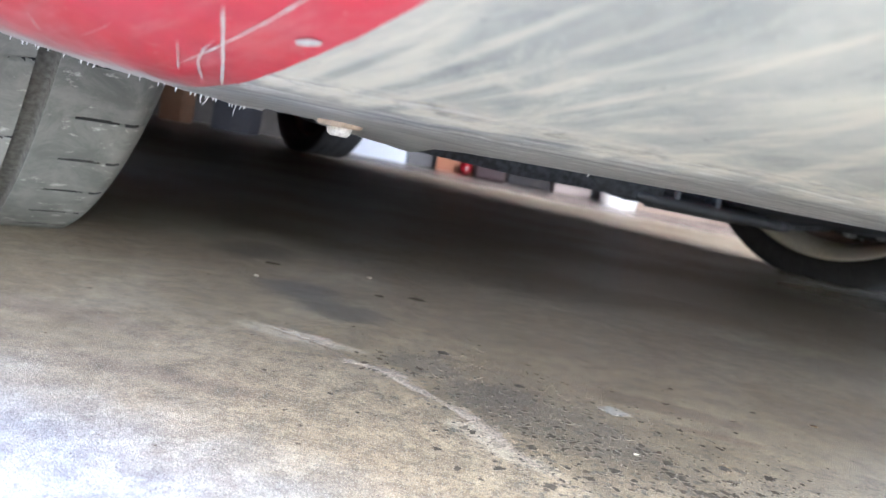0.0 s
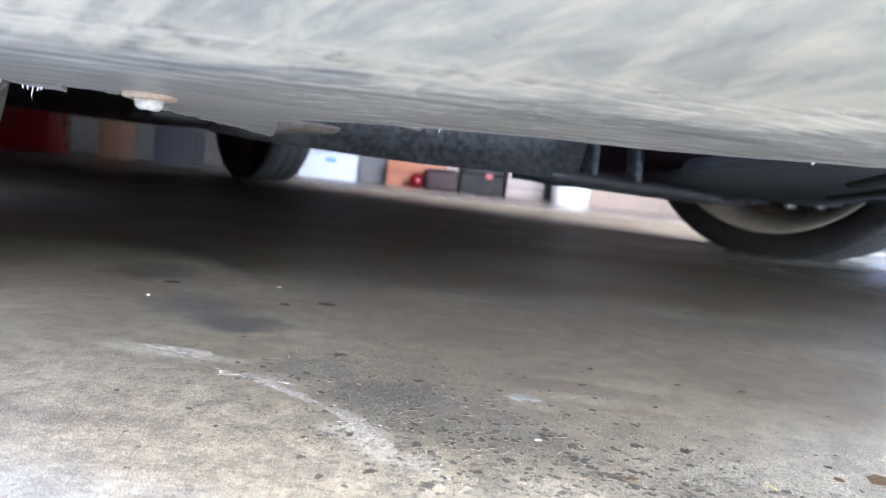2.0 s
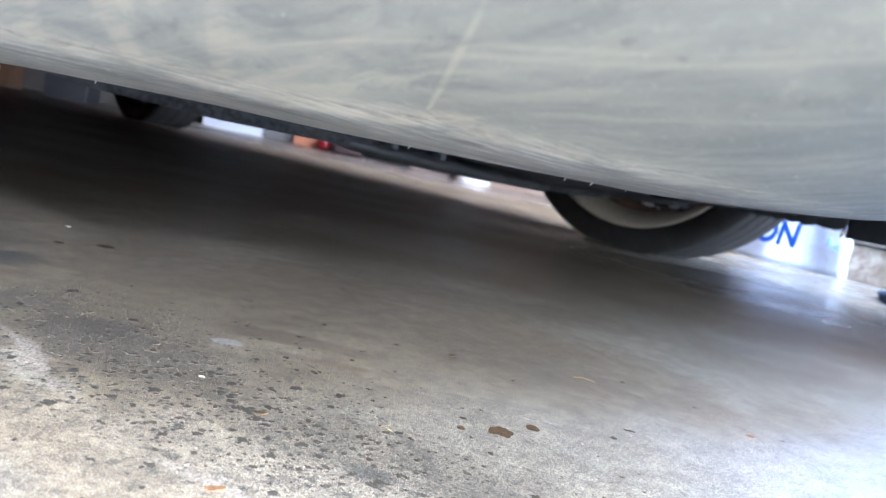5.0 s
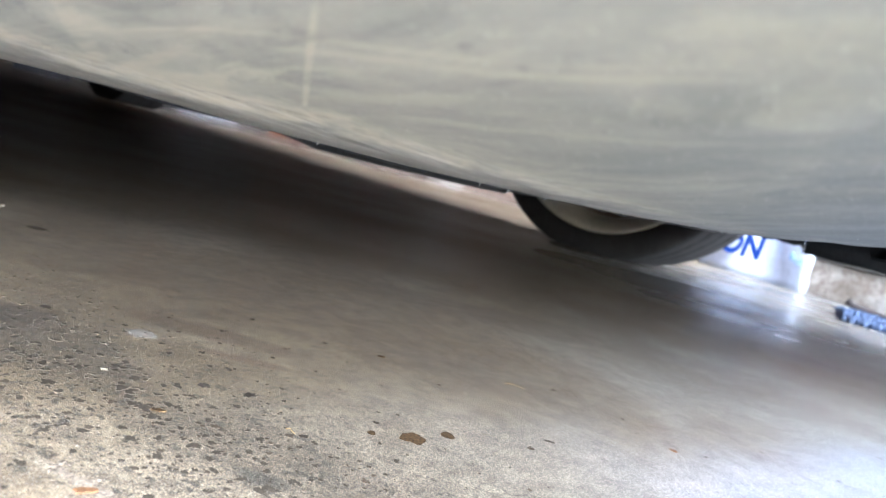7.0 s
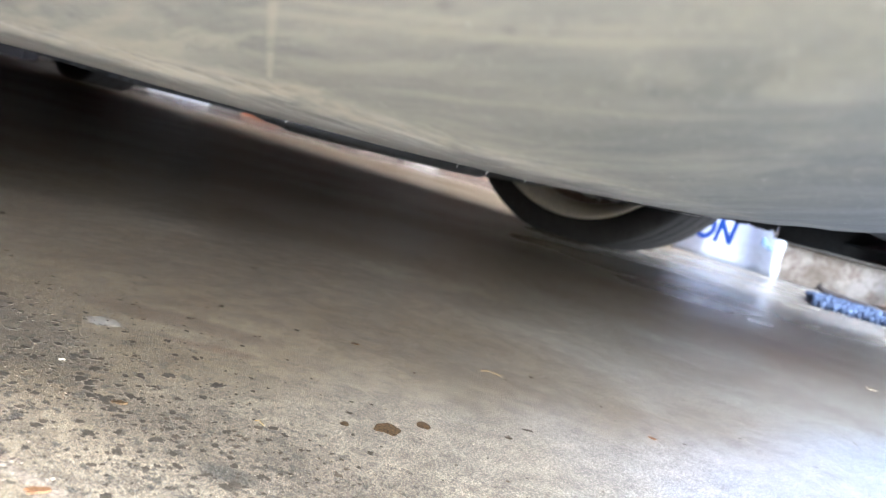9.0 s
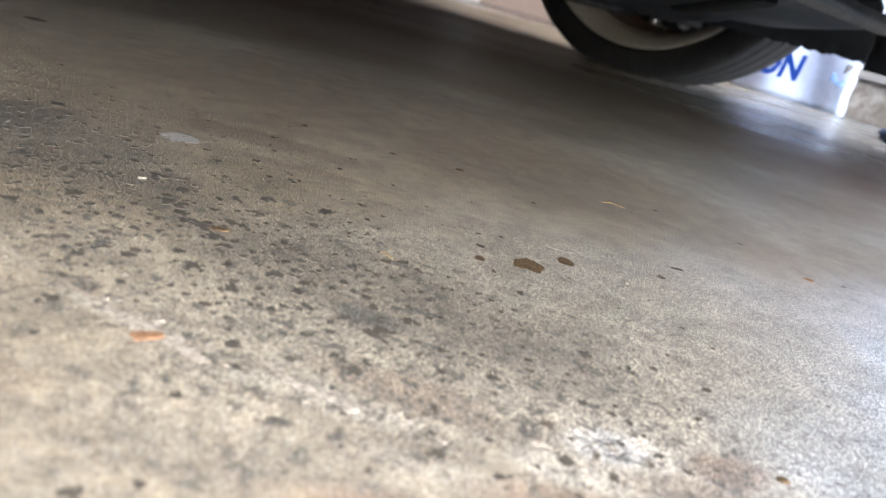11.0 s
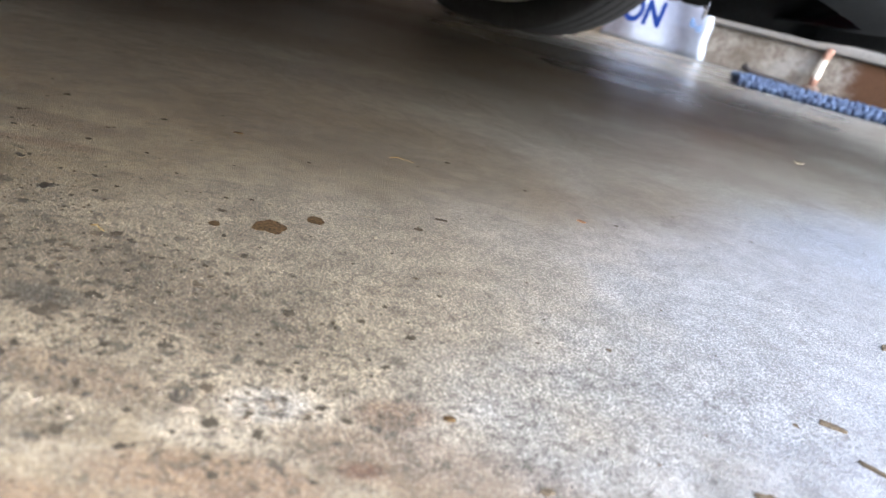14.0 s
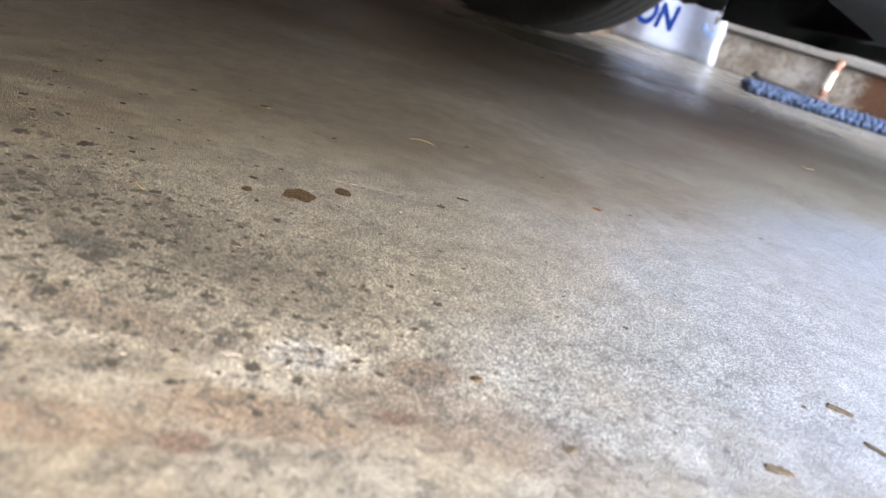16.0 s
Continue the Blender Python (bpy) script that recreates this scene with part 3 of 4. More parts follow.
def tube(points, radius, sides=8, taper=1.0, bm=None):
    """A round bar along a line of points."""
    bm = bm or bmesh.new()
    pts = [Vector(p) for p in points]
    rings = []
    for k, p in enumerate(pts):
        d = (pts[min(k + 1, len(pts) - 1)] - pts[max(k - 1, 0)]).normalized()
        side = d.cross(Vector((0, 0, 1)) if abs(d.z) < 0.9 else Vector((1, 0, 0))).normalized()
        up = side.cross(d)
        r = radius * (1 + (taper - 1) * k / max(1, len(pts) - 1))
        rings.append([bm.verts.new(p + r * (math.cos(2 * math.pi * s / sides) * side + math.sin(2 * math.pi * s / sides) * up)) for s in range(sides)])
    for a, b in zip(rings, rings[1:]):
        for s in range(sides):
            bm.faces.new((a[s], a[(s + 1) % sides], b[(s + 1) % sides], b[s]))
    bm.faces.new(rings[0][::-1]), bm.faces.new(rings[-1])
    return bm


def blot(bm, x, y, rx, ry, turn=0.0, thick=0.0006, ragged=0.25, z=0.0, sides=0):
    """A thin dried spot on the ground with a ragged rim and a sloping edge."""
    sides = sides or (18 if max(rx, ry) > 0.003 else 9)
    seed = random.random() * 100
    c, s = math.cos(turn), math.sin(turn)
    low, high = [], []
    for k in range(sides):
        a = 2 * math.pi * k / sides
        w = 1 + ragged * 2 * noise.noise((2.1 * math.cos(a) + seed, 2.1 * math.sin(a), seed)) + ragged * random.uniform(-0.3, 0.3)
        px, py = rx * w * math.cos(a), ry * w * math.sin(a)
        qx, qy = c * px - s * py, s * px + c * py
        low.append(bm.verts.new((x + qx, y + qy, z - 0.0001)))
        high.append(bm.verts.new((x + 0.93 * qx, y + 0.93 * qy, z + thick)))
    for k in range(sides):
        bm.faces.new((low[k], low[(k + 1) % sides], high[(k + 1) % sides], high[k]))
    bm.faces.new(high)


def line(value, table):
    xs, ys = zip(*table)
    return float(np.interp(value, xs, ys))


# ---- the garage ----
bm = bmesh.new()
bmesh.ops.create_grid(bm, x_segments=8, y_segments=8, size=60)
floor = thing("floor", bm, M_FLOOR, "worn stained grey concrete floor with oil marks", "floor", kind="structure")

wall = thing("wall_north", block(-2.9, 3.75, 6.55, 6.75, 0, 2.3), M_WALL, "plain painted back wall of the garage", "wall", kind="structure")
thing("wall_west", block(-2.9, -2.7, 2.9, 6.55, 0, 2.3), M_WALL, "plain painted side wall added to shade the back of the garage", "wall", kind="structure")
thing("ceiling", block(-2.9, 4.2, 0.75, 6.75, 2.3, 2.45), M_CEIL, "unseen board ceiling added to shade the garage", "ceiling", kind="structure")

thing("wall_blocker_far_east", block(3.6, 3.75, 0.75, 6.55, 0, 2.3), M_WALL, "plain painted end wall added to block light from the right", "wall", kind="structure")

# low block wall beside the car, with its ledge
WALL_AT = pose(1.70, 1.90, 0, 0, 0, math.degrees(math.atan2(-0.6, 0.8)))
bm = block(-0.06, 3.2, 0.0, 0.2, 0, 0.107, 0.004, wob=0.002)
thing("wall_east", bm, M_PLINTH, "low rough concrete block plinth, stained brown", "wall", WALL_AT, kind="structure")
bm = block(-0.08, 3.2, -0.018, 0.22, 0.112, 0.142, 0.005, wob=0.002)
thing("trim", bm, M_LEDGE, "grey ledge along the top of the plinth", "ledge", WALL_AT, kind="structure")


# ---- the car ----
CAR = pose(0.26, 0.90, 0, 0, 0, math.degrees(math.atan2(-0.799, 0.602)))
car = empty("car", "red car with a scraped grey plastic bumper lip, parked on concrete", "car", CAR)

thing("wall_blocker_south", block(-3.42, -.42, -1.25, -1.10, 0, 2.3), M_WALL, "unseen plain wall added beside the parked car to block light", "wall", CAR, kind="structure")

# line of the lip's rear edge, by the slanting coordinate w = y + 0.54 x
SLANT = 0.54
BASE_X = [(-.752, .20), (-.654, .27), (-.608, .30), (-.551, .34), (-.5, .365), (-.45, .385), (-.409, .40), (-.36, .427), (-.329, .445),
          (-.29, .482), (-.258, .508), (-.199, .521), (-.138, .523), (.0065, .525), (.286, .53), (.736, .53), (.81, .50), (.843, .45), (.876, .40), (.914, .36), (.932, .30), (.968, .20)]
BASE_Z = [(-.752, .15), (-.654, .115), (-.608, .105), (-.577, .100), (-.551, .097), (-.526, .0955), (-.43, .094), (-.258, .0938), (-.199, .0945),
          (-.138, .0968), (.0065, .1065), (.1, .117), (.2, .1215), (.3, .124), (.6, .127), (.74, .127), (.82, .125), (.914, .125), (.968, .15)]
TORN_X = [(-.53, .349), (-.5178, .343), (-.515, .339), (-.510, .335), (-.5005, .337), (-.498, .350), (-.492, .3515), (-.482, .352), (-.480, .338), (-.4748, .331), (-.469, .326),
          (-.457, .319), (-.45, .3155), (-.443, .309), (-.437, .3035), (-.4355, .31), (-.4345, .335), (-.434, .357), (-.425, .375), (-.409, .392), (-.385, .41), (-.36, .427)]
RISE = [(-.12, -.005), (0, 0), (.03, .0010), (.05, .0021), (.06, .0034), (.075, .0058), (.10, .0104), (.13, .0175), (.16, .028), (.19, .046), (.22, .076), (.25, .12), (.27, .17), (.282, .23), (.29, .32), (.285, .41), (.27, .47), (.24, .52)]
STEP = math.hypot(1, SLANT)


def lip_height(x, y):
    """The height of the bumper's underside over a point of the plan, and how far that lies before the rear line."""
    w = y + SLANT * x
    s = (x - line(w, BASE_X)) * STEP
    return line(w, BASE_Z) + line(s, RISE) + 0.0006 * noise.noise((x * 18, w * 18, 0)), s


def rim_start(w):
    """Where the torn rim lies before (+) or behind (-) the smooth rear line."""
    base_x = line(w, BASE_X)
    start = 0.0
    if -.60 < w < -.53:
        start = 0.008 * noise.noise((w * 330, 3.1, 0)) + 0.006 * noise.noise((w * 1100, 9.2, 0)) + 0.0025 * noise.noise((w * 2600, 2.2, 0))
    if -.53 < w < -.36:
        start = (line(w, TORN_X) - base_x) * STEP
        if w < -.436:
            start += 0.005 * noise.noise((w * 520, 9.2, 0)) + 0.004 * noise.noise((w * 1500, 4.2, 0)) + 0.0025 * noise.noise((w * 3300, 6.2, 0))
    start += 0.0007 * noise.noise((w * 420, 1.7, 5.0))
    return start


def bumper_skin(keep, ws, material, name, label):
    bm = bmesh.new()
    reaches = [0, .003, .008, .016, .024, .03, .04, .05, .055, .06, .0675, .075, .0875, .10, .115, .13, .145, .16, .175, .19, .205, .22, .235, .25, .26, .27, .276, .282, .285]
    over = [(.289, .27), (.291, .32), (.289, .37), (.283, .42), (.272, .46), (.255, .495), (.23, .52)]
    rows = []
    for w in ws:
        base_x, base_z = line(w, BASE_X), line(w, BASE_Z)
        start = rim_start(w)
        col = []
        for r in reaches:
            s = start + (r - 0) * (0.285 - start) / 0.285 if r < 0.285 else r
            x = base_x + s / STEP
            z = base_z + line(s, RISE) + 0.0006 * noise.noise((x * 18, w * 18, 0))
            col.append((x, w - SLANT * x, z))
        for s, up in over:
            x = base_x + s / STEP
            col.append((x, w - SLANT * x, base_z + up))
        rows.append(col)
    made = [[bm.verts.new(p) for p in col] for col in rows]
    for a, b in zip(made, made[1:]):
        for j in range(len(a) - 1):
            bm.faces.new((a[j], a[j + 1], b[j + 1], b[j]))
    for side, away in keep:
        bmesh.ops.bisect_plane(bm, geom=bm.verts[:] + bm.edges[:] + bm.faces[:], plane_co=(.4, side * -.7195, 0), plane_no=(away * .085, away * side, 0), clear_outer=True)
    left, sheets = set(bm.verts), []
    while left:
        todo, sheet = [left.pop()], []
        while todo:
            v = todo.pop()
            sheet.append(v)
            for e in v.link_edges:
                o = e.other_vert(v)
                if o in left:
                    left.remove(o)
                    todo.append(o)
        sheets.append(sheet)
    sheets.sort(key=len)
    for sheet in sheets[:-1]:
        bmesh.ops.delete(bm, geom=sheet, context="VERTS")
    for e in bm.edges:
        e.smooth = not e.is_boundary
    worn, rim = bm.verts.layers.float.new("reach"), bm.verts.layers.float.new("edge")
    for v in bm.verts:
        w = v.co.y + SLANT * v.co.x
        v[worn] = (v.co.x - line(w, BASE_X)) * STEP
        v[rim] = max(0.0, v[worn] - rim_start(w))
    ob = part(name, bm, material, car, label)
    solid = ob.modifiers.new("thickness", "SOLIDIFY")
    solid.thickness, solid.offset = 0.003, 1.0
    return ob


WS = np.concatenate([np.linspace(-.752, -.56, 40), np.linspace(-.558, -.35, 900), np.linspace(-.348, -.1, 80), np.linspace(-.09, .98, 70)])
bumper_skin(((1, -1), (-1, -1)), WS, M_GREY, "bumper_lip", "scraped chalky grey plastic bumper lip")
bumper_skin(((1, 1),), WS[:1020], M_RED, "bumper_corner", "scratched red painted bumper corner")
bumper_skin(((-1, 1),), WS[-80:], M_RED, "bumper_corner", "red painted bumper corner")

# black deflector under the far side of the lip
bm = bmesh.new()
pts = [(.277, .700), (.32, .698), (.38, .688), (.45, .668), (.52, .636), (.59, .590), (.66, .52), (.72, .43), (.77, .30), (.80, .15), (.81, .0)]
cols = []
for k, (x, y) in enumerate(pts):
    low = .1065 + .0012 * noise.noise((k * 1.7, 3, 0)) + .008 * max(0, (x - .45) / .1) * (x < .6) + .012 * (x >= .6)
    cols.append([bm.verts.new((x + dx, y - .4 * dx, z)) for dx, z in ((0, low), (.004, low), (.012, .21), (-.004, .21))])
for a, b in zip(cols, cols[1:]):
    for j in range(4):
        bm.faces.new((a[j], a[(j + 1) % 4], b[(j + 1) % 4], b[j]))
bm.faces.new(cols[0]), bm.faces.new(cols[-1][::-1])
bmesh.ops.recalc_face_normals(bm, faces=bm.faces)
part("air_deflector", bm, M_BLACK, car, "black rubber air deflector strip")

# arch liner between the deflector and the far wheel, its lower edge frayed
bm = bmesh.new()
prev = None
for k in range(91):
    f = k / 90
    x, y = line(f, [(0, -.02), (.35, .10), (.7, .19), (1, .276)]), line(f, [(0, .58), (.35, .650), (.7, .674), (1, .697)])
    low = .1145 + .003 * f + .0035 * noise.noise((f * 26, 2, 0)) + .0025 * noise.noise((f * 70, 5, 0)) + (.004 if k % 23 == 7 else 0)
    col = [bm.verts.new(p) for p in ((x, y, low), (x + .004, y - .006, .145), (x + .002, y - .03, .20), (.05 + .36 * f, .50 - 1.30 * (.36 * f - .05), .150))]
    if prev:
        for j in range(3):
            bm.faces.new((prev[j], prev[j + 1], col[j + 1], col[j]))
    prev = col
liner = part("arch_liner", bm, M_BLACK, car, "black frayed wheel arch liner")
solid = liner.modifiers.new("thickness", "SOLIDIFY")
solid.thickness = 0.003
bm = tube([(.270, .694, .121), (.272, .694, .117), (.276, .693, .1145), (.279, .692, .1165)], .0024, 8, .6)
part("liner_clip", bm, M_SCRATCH, liner, "pale broken clip in the liner's edge")

# push-in fastener in the torn edge
bm = lathe([(0, .0), (.0064, .0), (.0070, .0007), (.0070, .0018), (0, .003)], 32)
clip = part("push_clip", bm, M_CLIP, car, "tan plastic push-in clip, half torn out")
clip.location = (.3635, -.6685, .0932)
bm = lathe([(0, -.0026), (.0026, -.0026), (.0037, -.0018), (.0039, 0), (0, .0005)], 24)
for v in bm.verts:
    v.co += 0.0005 * noise.noise_vector(v.co * 400)
part("clip_pin", bm, M_SCRATCH, clip, "chalky broken clip pin")


def sliver(bm, points, wide, sink=.00025):
    """A thin scratch lying on the bumper's underside, pointed at both ends."""
    pts = []
    for (x0, y0), (x1, y1) in zip(points, points[1:]):
        k = max(2, int(math.hypot(x1 - x0, y1 - y0) / .003))
        pts += [(x0 + (x1 - x0) * i / k, y0 + (y1 - y0) * i / k) for i in range(k)]
    pts.append(points[-1])
    prev = None
    for i, (x, y) in enumerate(pts):
        a, b = pts[max(0, i - 1)], pts[min(len(pts) - 1, i + 1)]
        d = Vector((b[0] - a[0], b[1] - a[1]))
        d = d.normalized() if d.length > 1e-9 else Vector((1, 0))
        f = i / (len(pts) - 1)
        half = wide / 2 * min(1.0, 6 * f + .15, 6 * (1 - f) + .15) * (0.8 + 0.5 * noise.noise((x * 300, y * 300, 7)))
        z = lip_height(x, y)[0] - sink
        pair = [bm.verts.new((x - d.y * half, y + d.x * half, z)), bm.verts.new((x + d.y * half, y - d.x * half, z))]
        if prev:
            bm.faces.new((prev[0], prev[1], pair[1], pair[0]))
        prev = pair


# scratches that stand out
bm = bmesh.new()
for points, wide in (
    ([(.4560, -.7432), (.428, -.7315), (.3982, -.7197)], 0.00072), ([(.4134, -.7346), (.4677, -.7369), (.49, -.7385)], 0.00061), ([(.4384, -.7373), (.4305, -.7363), (.4196, -.7333), (.4102, -.7293), (.399, -.7243)], 0.0005),
    ([(.43, -.741), (.405, -.732)], 0.00028), ([(.40, -.742), (.41, -.729)], 0.00028), ([(.376, -.755), (.383, -.768)], 0.0003), ([(.372, -.757), (.379, -.764)], 0.00022), ([(.384, -.75), (.392, -.757)], 0.00025),
    ([(.39, -.747), (.404, -.744)], 0.0003), ([(.368, -.748), (.381, -.746)], 0.00025), ([(.396, -.757), (.41, -.762)], 0.0002), ([(.405, -.752), (.425, -.751)], 0.0002), ([(.362, -.76), (.37, -.752)], 0.00022),
):
    sliver(bm, points, wide)
ring = [(.4556 + .0026 * math.cos(a) - .0008 * math.sin(a), -.7284 + .0010 * math.cos(a) + .0013 * math.sin(a)) for a in np.linspace(0, 2 * math.pi, 15)[:-1]]
blot_ring = [bm.verts.new((x, y, lip_height(x, y)[0] - .0004)) for x, y in ring]
bm.faces.new(blot_ring)
tagged(part("paint_scratch", bm, M_SCRATCH, car, "pale scratches through the red paint"), kind="stuff")
bm = bmesh.new()
rng = random.Random(5)
for _ in range(520):
    w = rng.uniform(-.43, -.14)
    s = rng.uniform(.002, .058)
    x = line(w, BASE_X) + s / STEP
    y = w - SLANT * x
    turn = rng.gauss(.62 if w < -.27 else 1.2, .06)
    long = min(.016, rng.expovariate(1 / .004) + .001)
    sliver(bm, [(x, y), (x + long * math.cos(turn), y + long * math.sin(turn))], rng.choice((.0003, .0005, .0008, .0012)), .0005)
for _ in range(40):
    w = rng.uniform(-.36, -.12)
    s = rng.uniform(.06, .15)
    x = line(w, BASE_X) + s / STEP
    y = w - SLANT * x
    sliver(bm, [(x, y), (x + rng.uniform(.0004, .0012), y + rng.uniform(-.0004, .0006))], rng.uniform(.0002, .0004), .0003)
tagged(part("rim_scratch", bm, M_GLINT, car, "fresh short scratches along the scraped rim, with sparkle specks above"), kind="stuff")
# shreds of plastic hanging from the torn rim
bm = bmesh.new()
for _ in range(36):
    w = rng.uniform(-.43, -.20) if rng.random() < .10 else rng.uniform(-.585, -.505)
    x = line(w, BASE_X) + rim_start(w) / STEP
    y = w - SLANT * x
    z = lip_height(x, y)[0] - .0004
    long = rng.uniform(.0003, .0008) if w > -.43 or rng.random() < .90 else rng.uniform(.0014, .0034)
    lean = Vector((rng.uniform(-.6, .2), rng.uniform(-.4, .6), -1)) * long
    p = Vector((x, y, z))
    tube([p + Vector((.0006, 0, .0005)), p + lean * .5, p + lean + Vector((rng.uniform(-.4, .4) * long, rng.uniform(-.4, .4) * long, 0))], rng.uniform(.00016, .00032), 4, .3, bm)
tagged(part("plastic_shred", bm, M_GLINT, car, "curled plastic shreds on the torn rim"), kind="stuff")


# wheels
def tyre_mesh(steps, sipes, R=0.31):
    """A worn low tyre with its lengthwise grooves cut in, and short slanting sipes."""
    half = 0.098
    ys = sorted(set(np.round(np.concatenate([np.linspace(-half, half, 61), *[[g - .0045, g - .0035, g + .0035, g + .0045] for g in (-.052, -.004, .044)]]), 5)))
    prof = [(0.254, -half + .012), (0.259, -half + .004), (0.268, -half - .002), (0.288, -half - .001)]
    rows = []
    for y in ys:
        r = R - 0.5 * (abs(y) / half) ** 2 * 0.004 - (0.009 * max(0, (abs(y) - .088) / .010) ** 2)
        groove = any(abs(y - g) <= .0036 for g in (-.052, -.004, .044))
        rows.append((r - (.005 if groove else 0), y))
    prof += [(r, y) for r, y in rows]
    prof += [(0.288, half + .001), (0.268, half + .002), (0.259, half - .004), (0.254, half - .012)]
    verts, faces, cut = [], [], set()
    for k in range(steps):
        a = 2 * math.pi * k / steps
        for r, y in prof:
            rr = r
            if sipes and abs(y) < .094 and r > .30:
                for lo, hi, lean, shift, pitch in ((-.094, -.06, .2, 0.0, .034), (-.032, -.016, -.8, .4, .042), (.012, .022, .8, .1, .046), (.030, .0405, -.3, .5, .052), (.062, .094, -.05, .6, .034)):
                    if lo < y < hi:
                        phase = (a * R + lean * (y - lo) + 0.003 * ((y - lo) / .034) ** 2) / pitch + shift
                        f = phase - math.floor(phase)
                        if f < 0.0013 / pitch:
                            rr -= .004
                            cut.add(len(verts))
            z = rr * math.sin(a)
            if z < -0.299:
                z = -0.299
            verts.append((rr * math.cos(a), y, z))
    n = len(prof)
    for k in range(steps):
        for j in range(n - 1):
            p, q = k * n, ((k + 1) % steps) * n
            faces.append((p + j, q + j, q + j + 1, p + j + 1))
    me = bpy.data.meshes.new("tyre")
    me.from_pydata(verts, [], faces)
    me.materials.append(M_TYRE if sipes else M_CLEAN_TYRE)
    me.materials.append(M_SIPE), me.materials.append(M_GROOVE)
    grooved = {j for j, (r, y) in enumerate(prof) if any(abs(y - g) <= .0046 for g in (-.052, -.004, .044))}
    for p in me.polygons:
        p.use_smooth = True
        p.material_index = 1 if sum(v in cut for v in p.vertices) >= 2 else 2 if sipes and all(v % n in grooved for v in p.vertices) else 0
    return me


def wheel(x, y, inner, steer, steps, sipes, R=0.31, alloy=M_ALLOY):
    """A wheel: inner is +1 where its inboard face looks along +y."""
    hub = new("wheel")
    hub.parent = car
    hub.location, hub.rotation_euler = (x, y, 0.299), (0, 0, radians(steer))
    tyre = new("tyre", tyre_mesh(steps, sipes, R))
    tyre.parent = hub
    s = inner
    rim = [(.255, s * .094), (.258, s * .099), (.255, s * .101), (.247, s * .096), (.236, s * .085), (.222, s * .05), (.218, -s * .05), (.212, -s * .08), (.218, -s * .084), (.228, -s * .06), (.238, s * .05), (.249, s * .09)]
    part("rim", lathe(rim, 72, axis="y"), alloy, hub, "dusty alloy rim seen from its inner side")
    disc = [(.0, s * .05), (.178, s * .05), (.182, s * .046), (.182, s * .022), (.178, s * .018), (.0, s * .018)]
    for k in range(10):
        bm = bmesh.new()
        box(bm, -.014, .014, -.012, .012, .05, .216, .005)
        spoke = part("spoke", bm, alloy, hub)
        spoke.location, spoke.rotation_euler = (0, -s * .07, 0), (0, radians(36 * k + 12), 0)
    part("hub_centre", lathe([(0, -s * .05), (.06, -s * .055), (.065, -s * .08), (.0, -s * .09)], 32, axis="y"), M_ALLOY, hub)
    part("brake_disc", lathe(disc, 48, axis="y"), M_DARKBOX, hub)
    part("dust_shield", lathe([(.05, s * .04), (.20, s * .052), (.222, s * .048), (.226, s * .036)], 48, axis="y"), M_RUST, hub, "rusty brake dust shield")
    bm = block(.005, .125, s * .06 - .03, s * .06 + .03, -.205, -.12, .014)
    part("brake_caliper", bm, M_BLACK, hub)
    for dx, dz in () if alloy == M_DARKBOX else ((.020, -.188), (.047, -.200), (.104, -.195)):
        bm = lathe([(0, -.022), (.007, -.022), (.008, -.016), (.008, .018), (.013, .02), (.013, .028), (0, .03)], 12, axis="y")
        pin = part("slide_pin", bm, M_STEEL, hub, "bright steel slide pin")
        pin.location = (dx, s * .088, dz)
    return hub


wheel(-.038, -.766, 1, 0, 2600, True, .3125)
wheel(-.135, .788, -1, 0, 160, False)
wheel(-2.62, .90, -1, 0, 120, False, alloy=M_DARKBOX)
wheel(-2.62, -.72, 1, 0, 120, False, alloy=M_DARKBOX)

# undertray beam with its open ribs
tray = new("undertray")
tray.parent = car
bm = bmesh.new()
cols = []
for x, y, lo, hi in ((.145, -.535, .0955, .122), (.16, -.50, .0915, .125), (.20, -.44, .0885, .13), (.235, -.38, .089, .135), (.245, -.345, .088, .137)):
    cols.append([bm.verts.new(p) for p in ((x, y, lo), (x + .012, y, hi), (x - .12, y + .02, hi + .01), (x - .12, y + .02, lo + .004))])
for a, b in zip(cols, cols[1:]):
    for j in range(4):
        bm.faces.new((a[j], a[(j + 1) % 4], b[(j + 1) % 4], b[j]))
bm.faces.new(cols[0]), bm.faces.new(cols[-1][::-1])
bmesh.ops.recalc_face_normals(bm, faces=bm.faces)
part("panel", bm, M_TRAY, tray, "dusty grey undertray panel")
for y in (-.328, -.277):
    part("rib", block(.236, .247, y - .0032, y + .0032, .092, .128, .0012), M_TRAY, tray)
part("rail", tube([(.222, -.372, .0945), (.238, -.36, .0915), (.243, -.34, .0905), (.243, -.26, .0895), (.238, -.20, .089), (.21, -.12, .0885), (.17, -.03, .0885)], .0052, 10), M_BLACK, tray, "black rounded lower rail")
part("floor_strip", block(.20, .24, -.345, -.235, .0925, .0945, .0008), M_TRAY, tray)
part("rail", block(.225, .25, -.35, -.16, .124, .14, .003), M_TRAY, tray)
part("backing", block(.02, .06, -.56, .56, .101, .42, .004), M_BLACK, tray)
bm = tube([(.236, -.345, .0915), (.22, -.25, .0905), (.19, -.15, .090), (.12, 0, .090), (.05, .16, .091), (.0, .34, .095), (-.04, .5, .102)], .0075, 10)
part("lower_pipe", bm, M_BLACK, tray, "black lower hose")
part("bolt", lathe([(0, 0), (.008, 0), (.008, .006), (.0, .006)], 6), M_STEEL, tray).location = (.205, -.455, .108)
bm = block(.163, .184, -.524, -.494, .0985, .1055, .002, wob=.003)
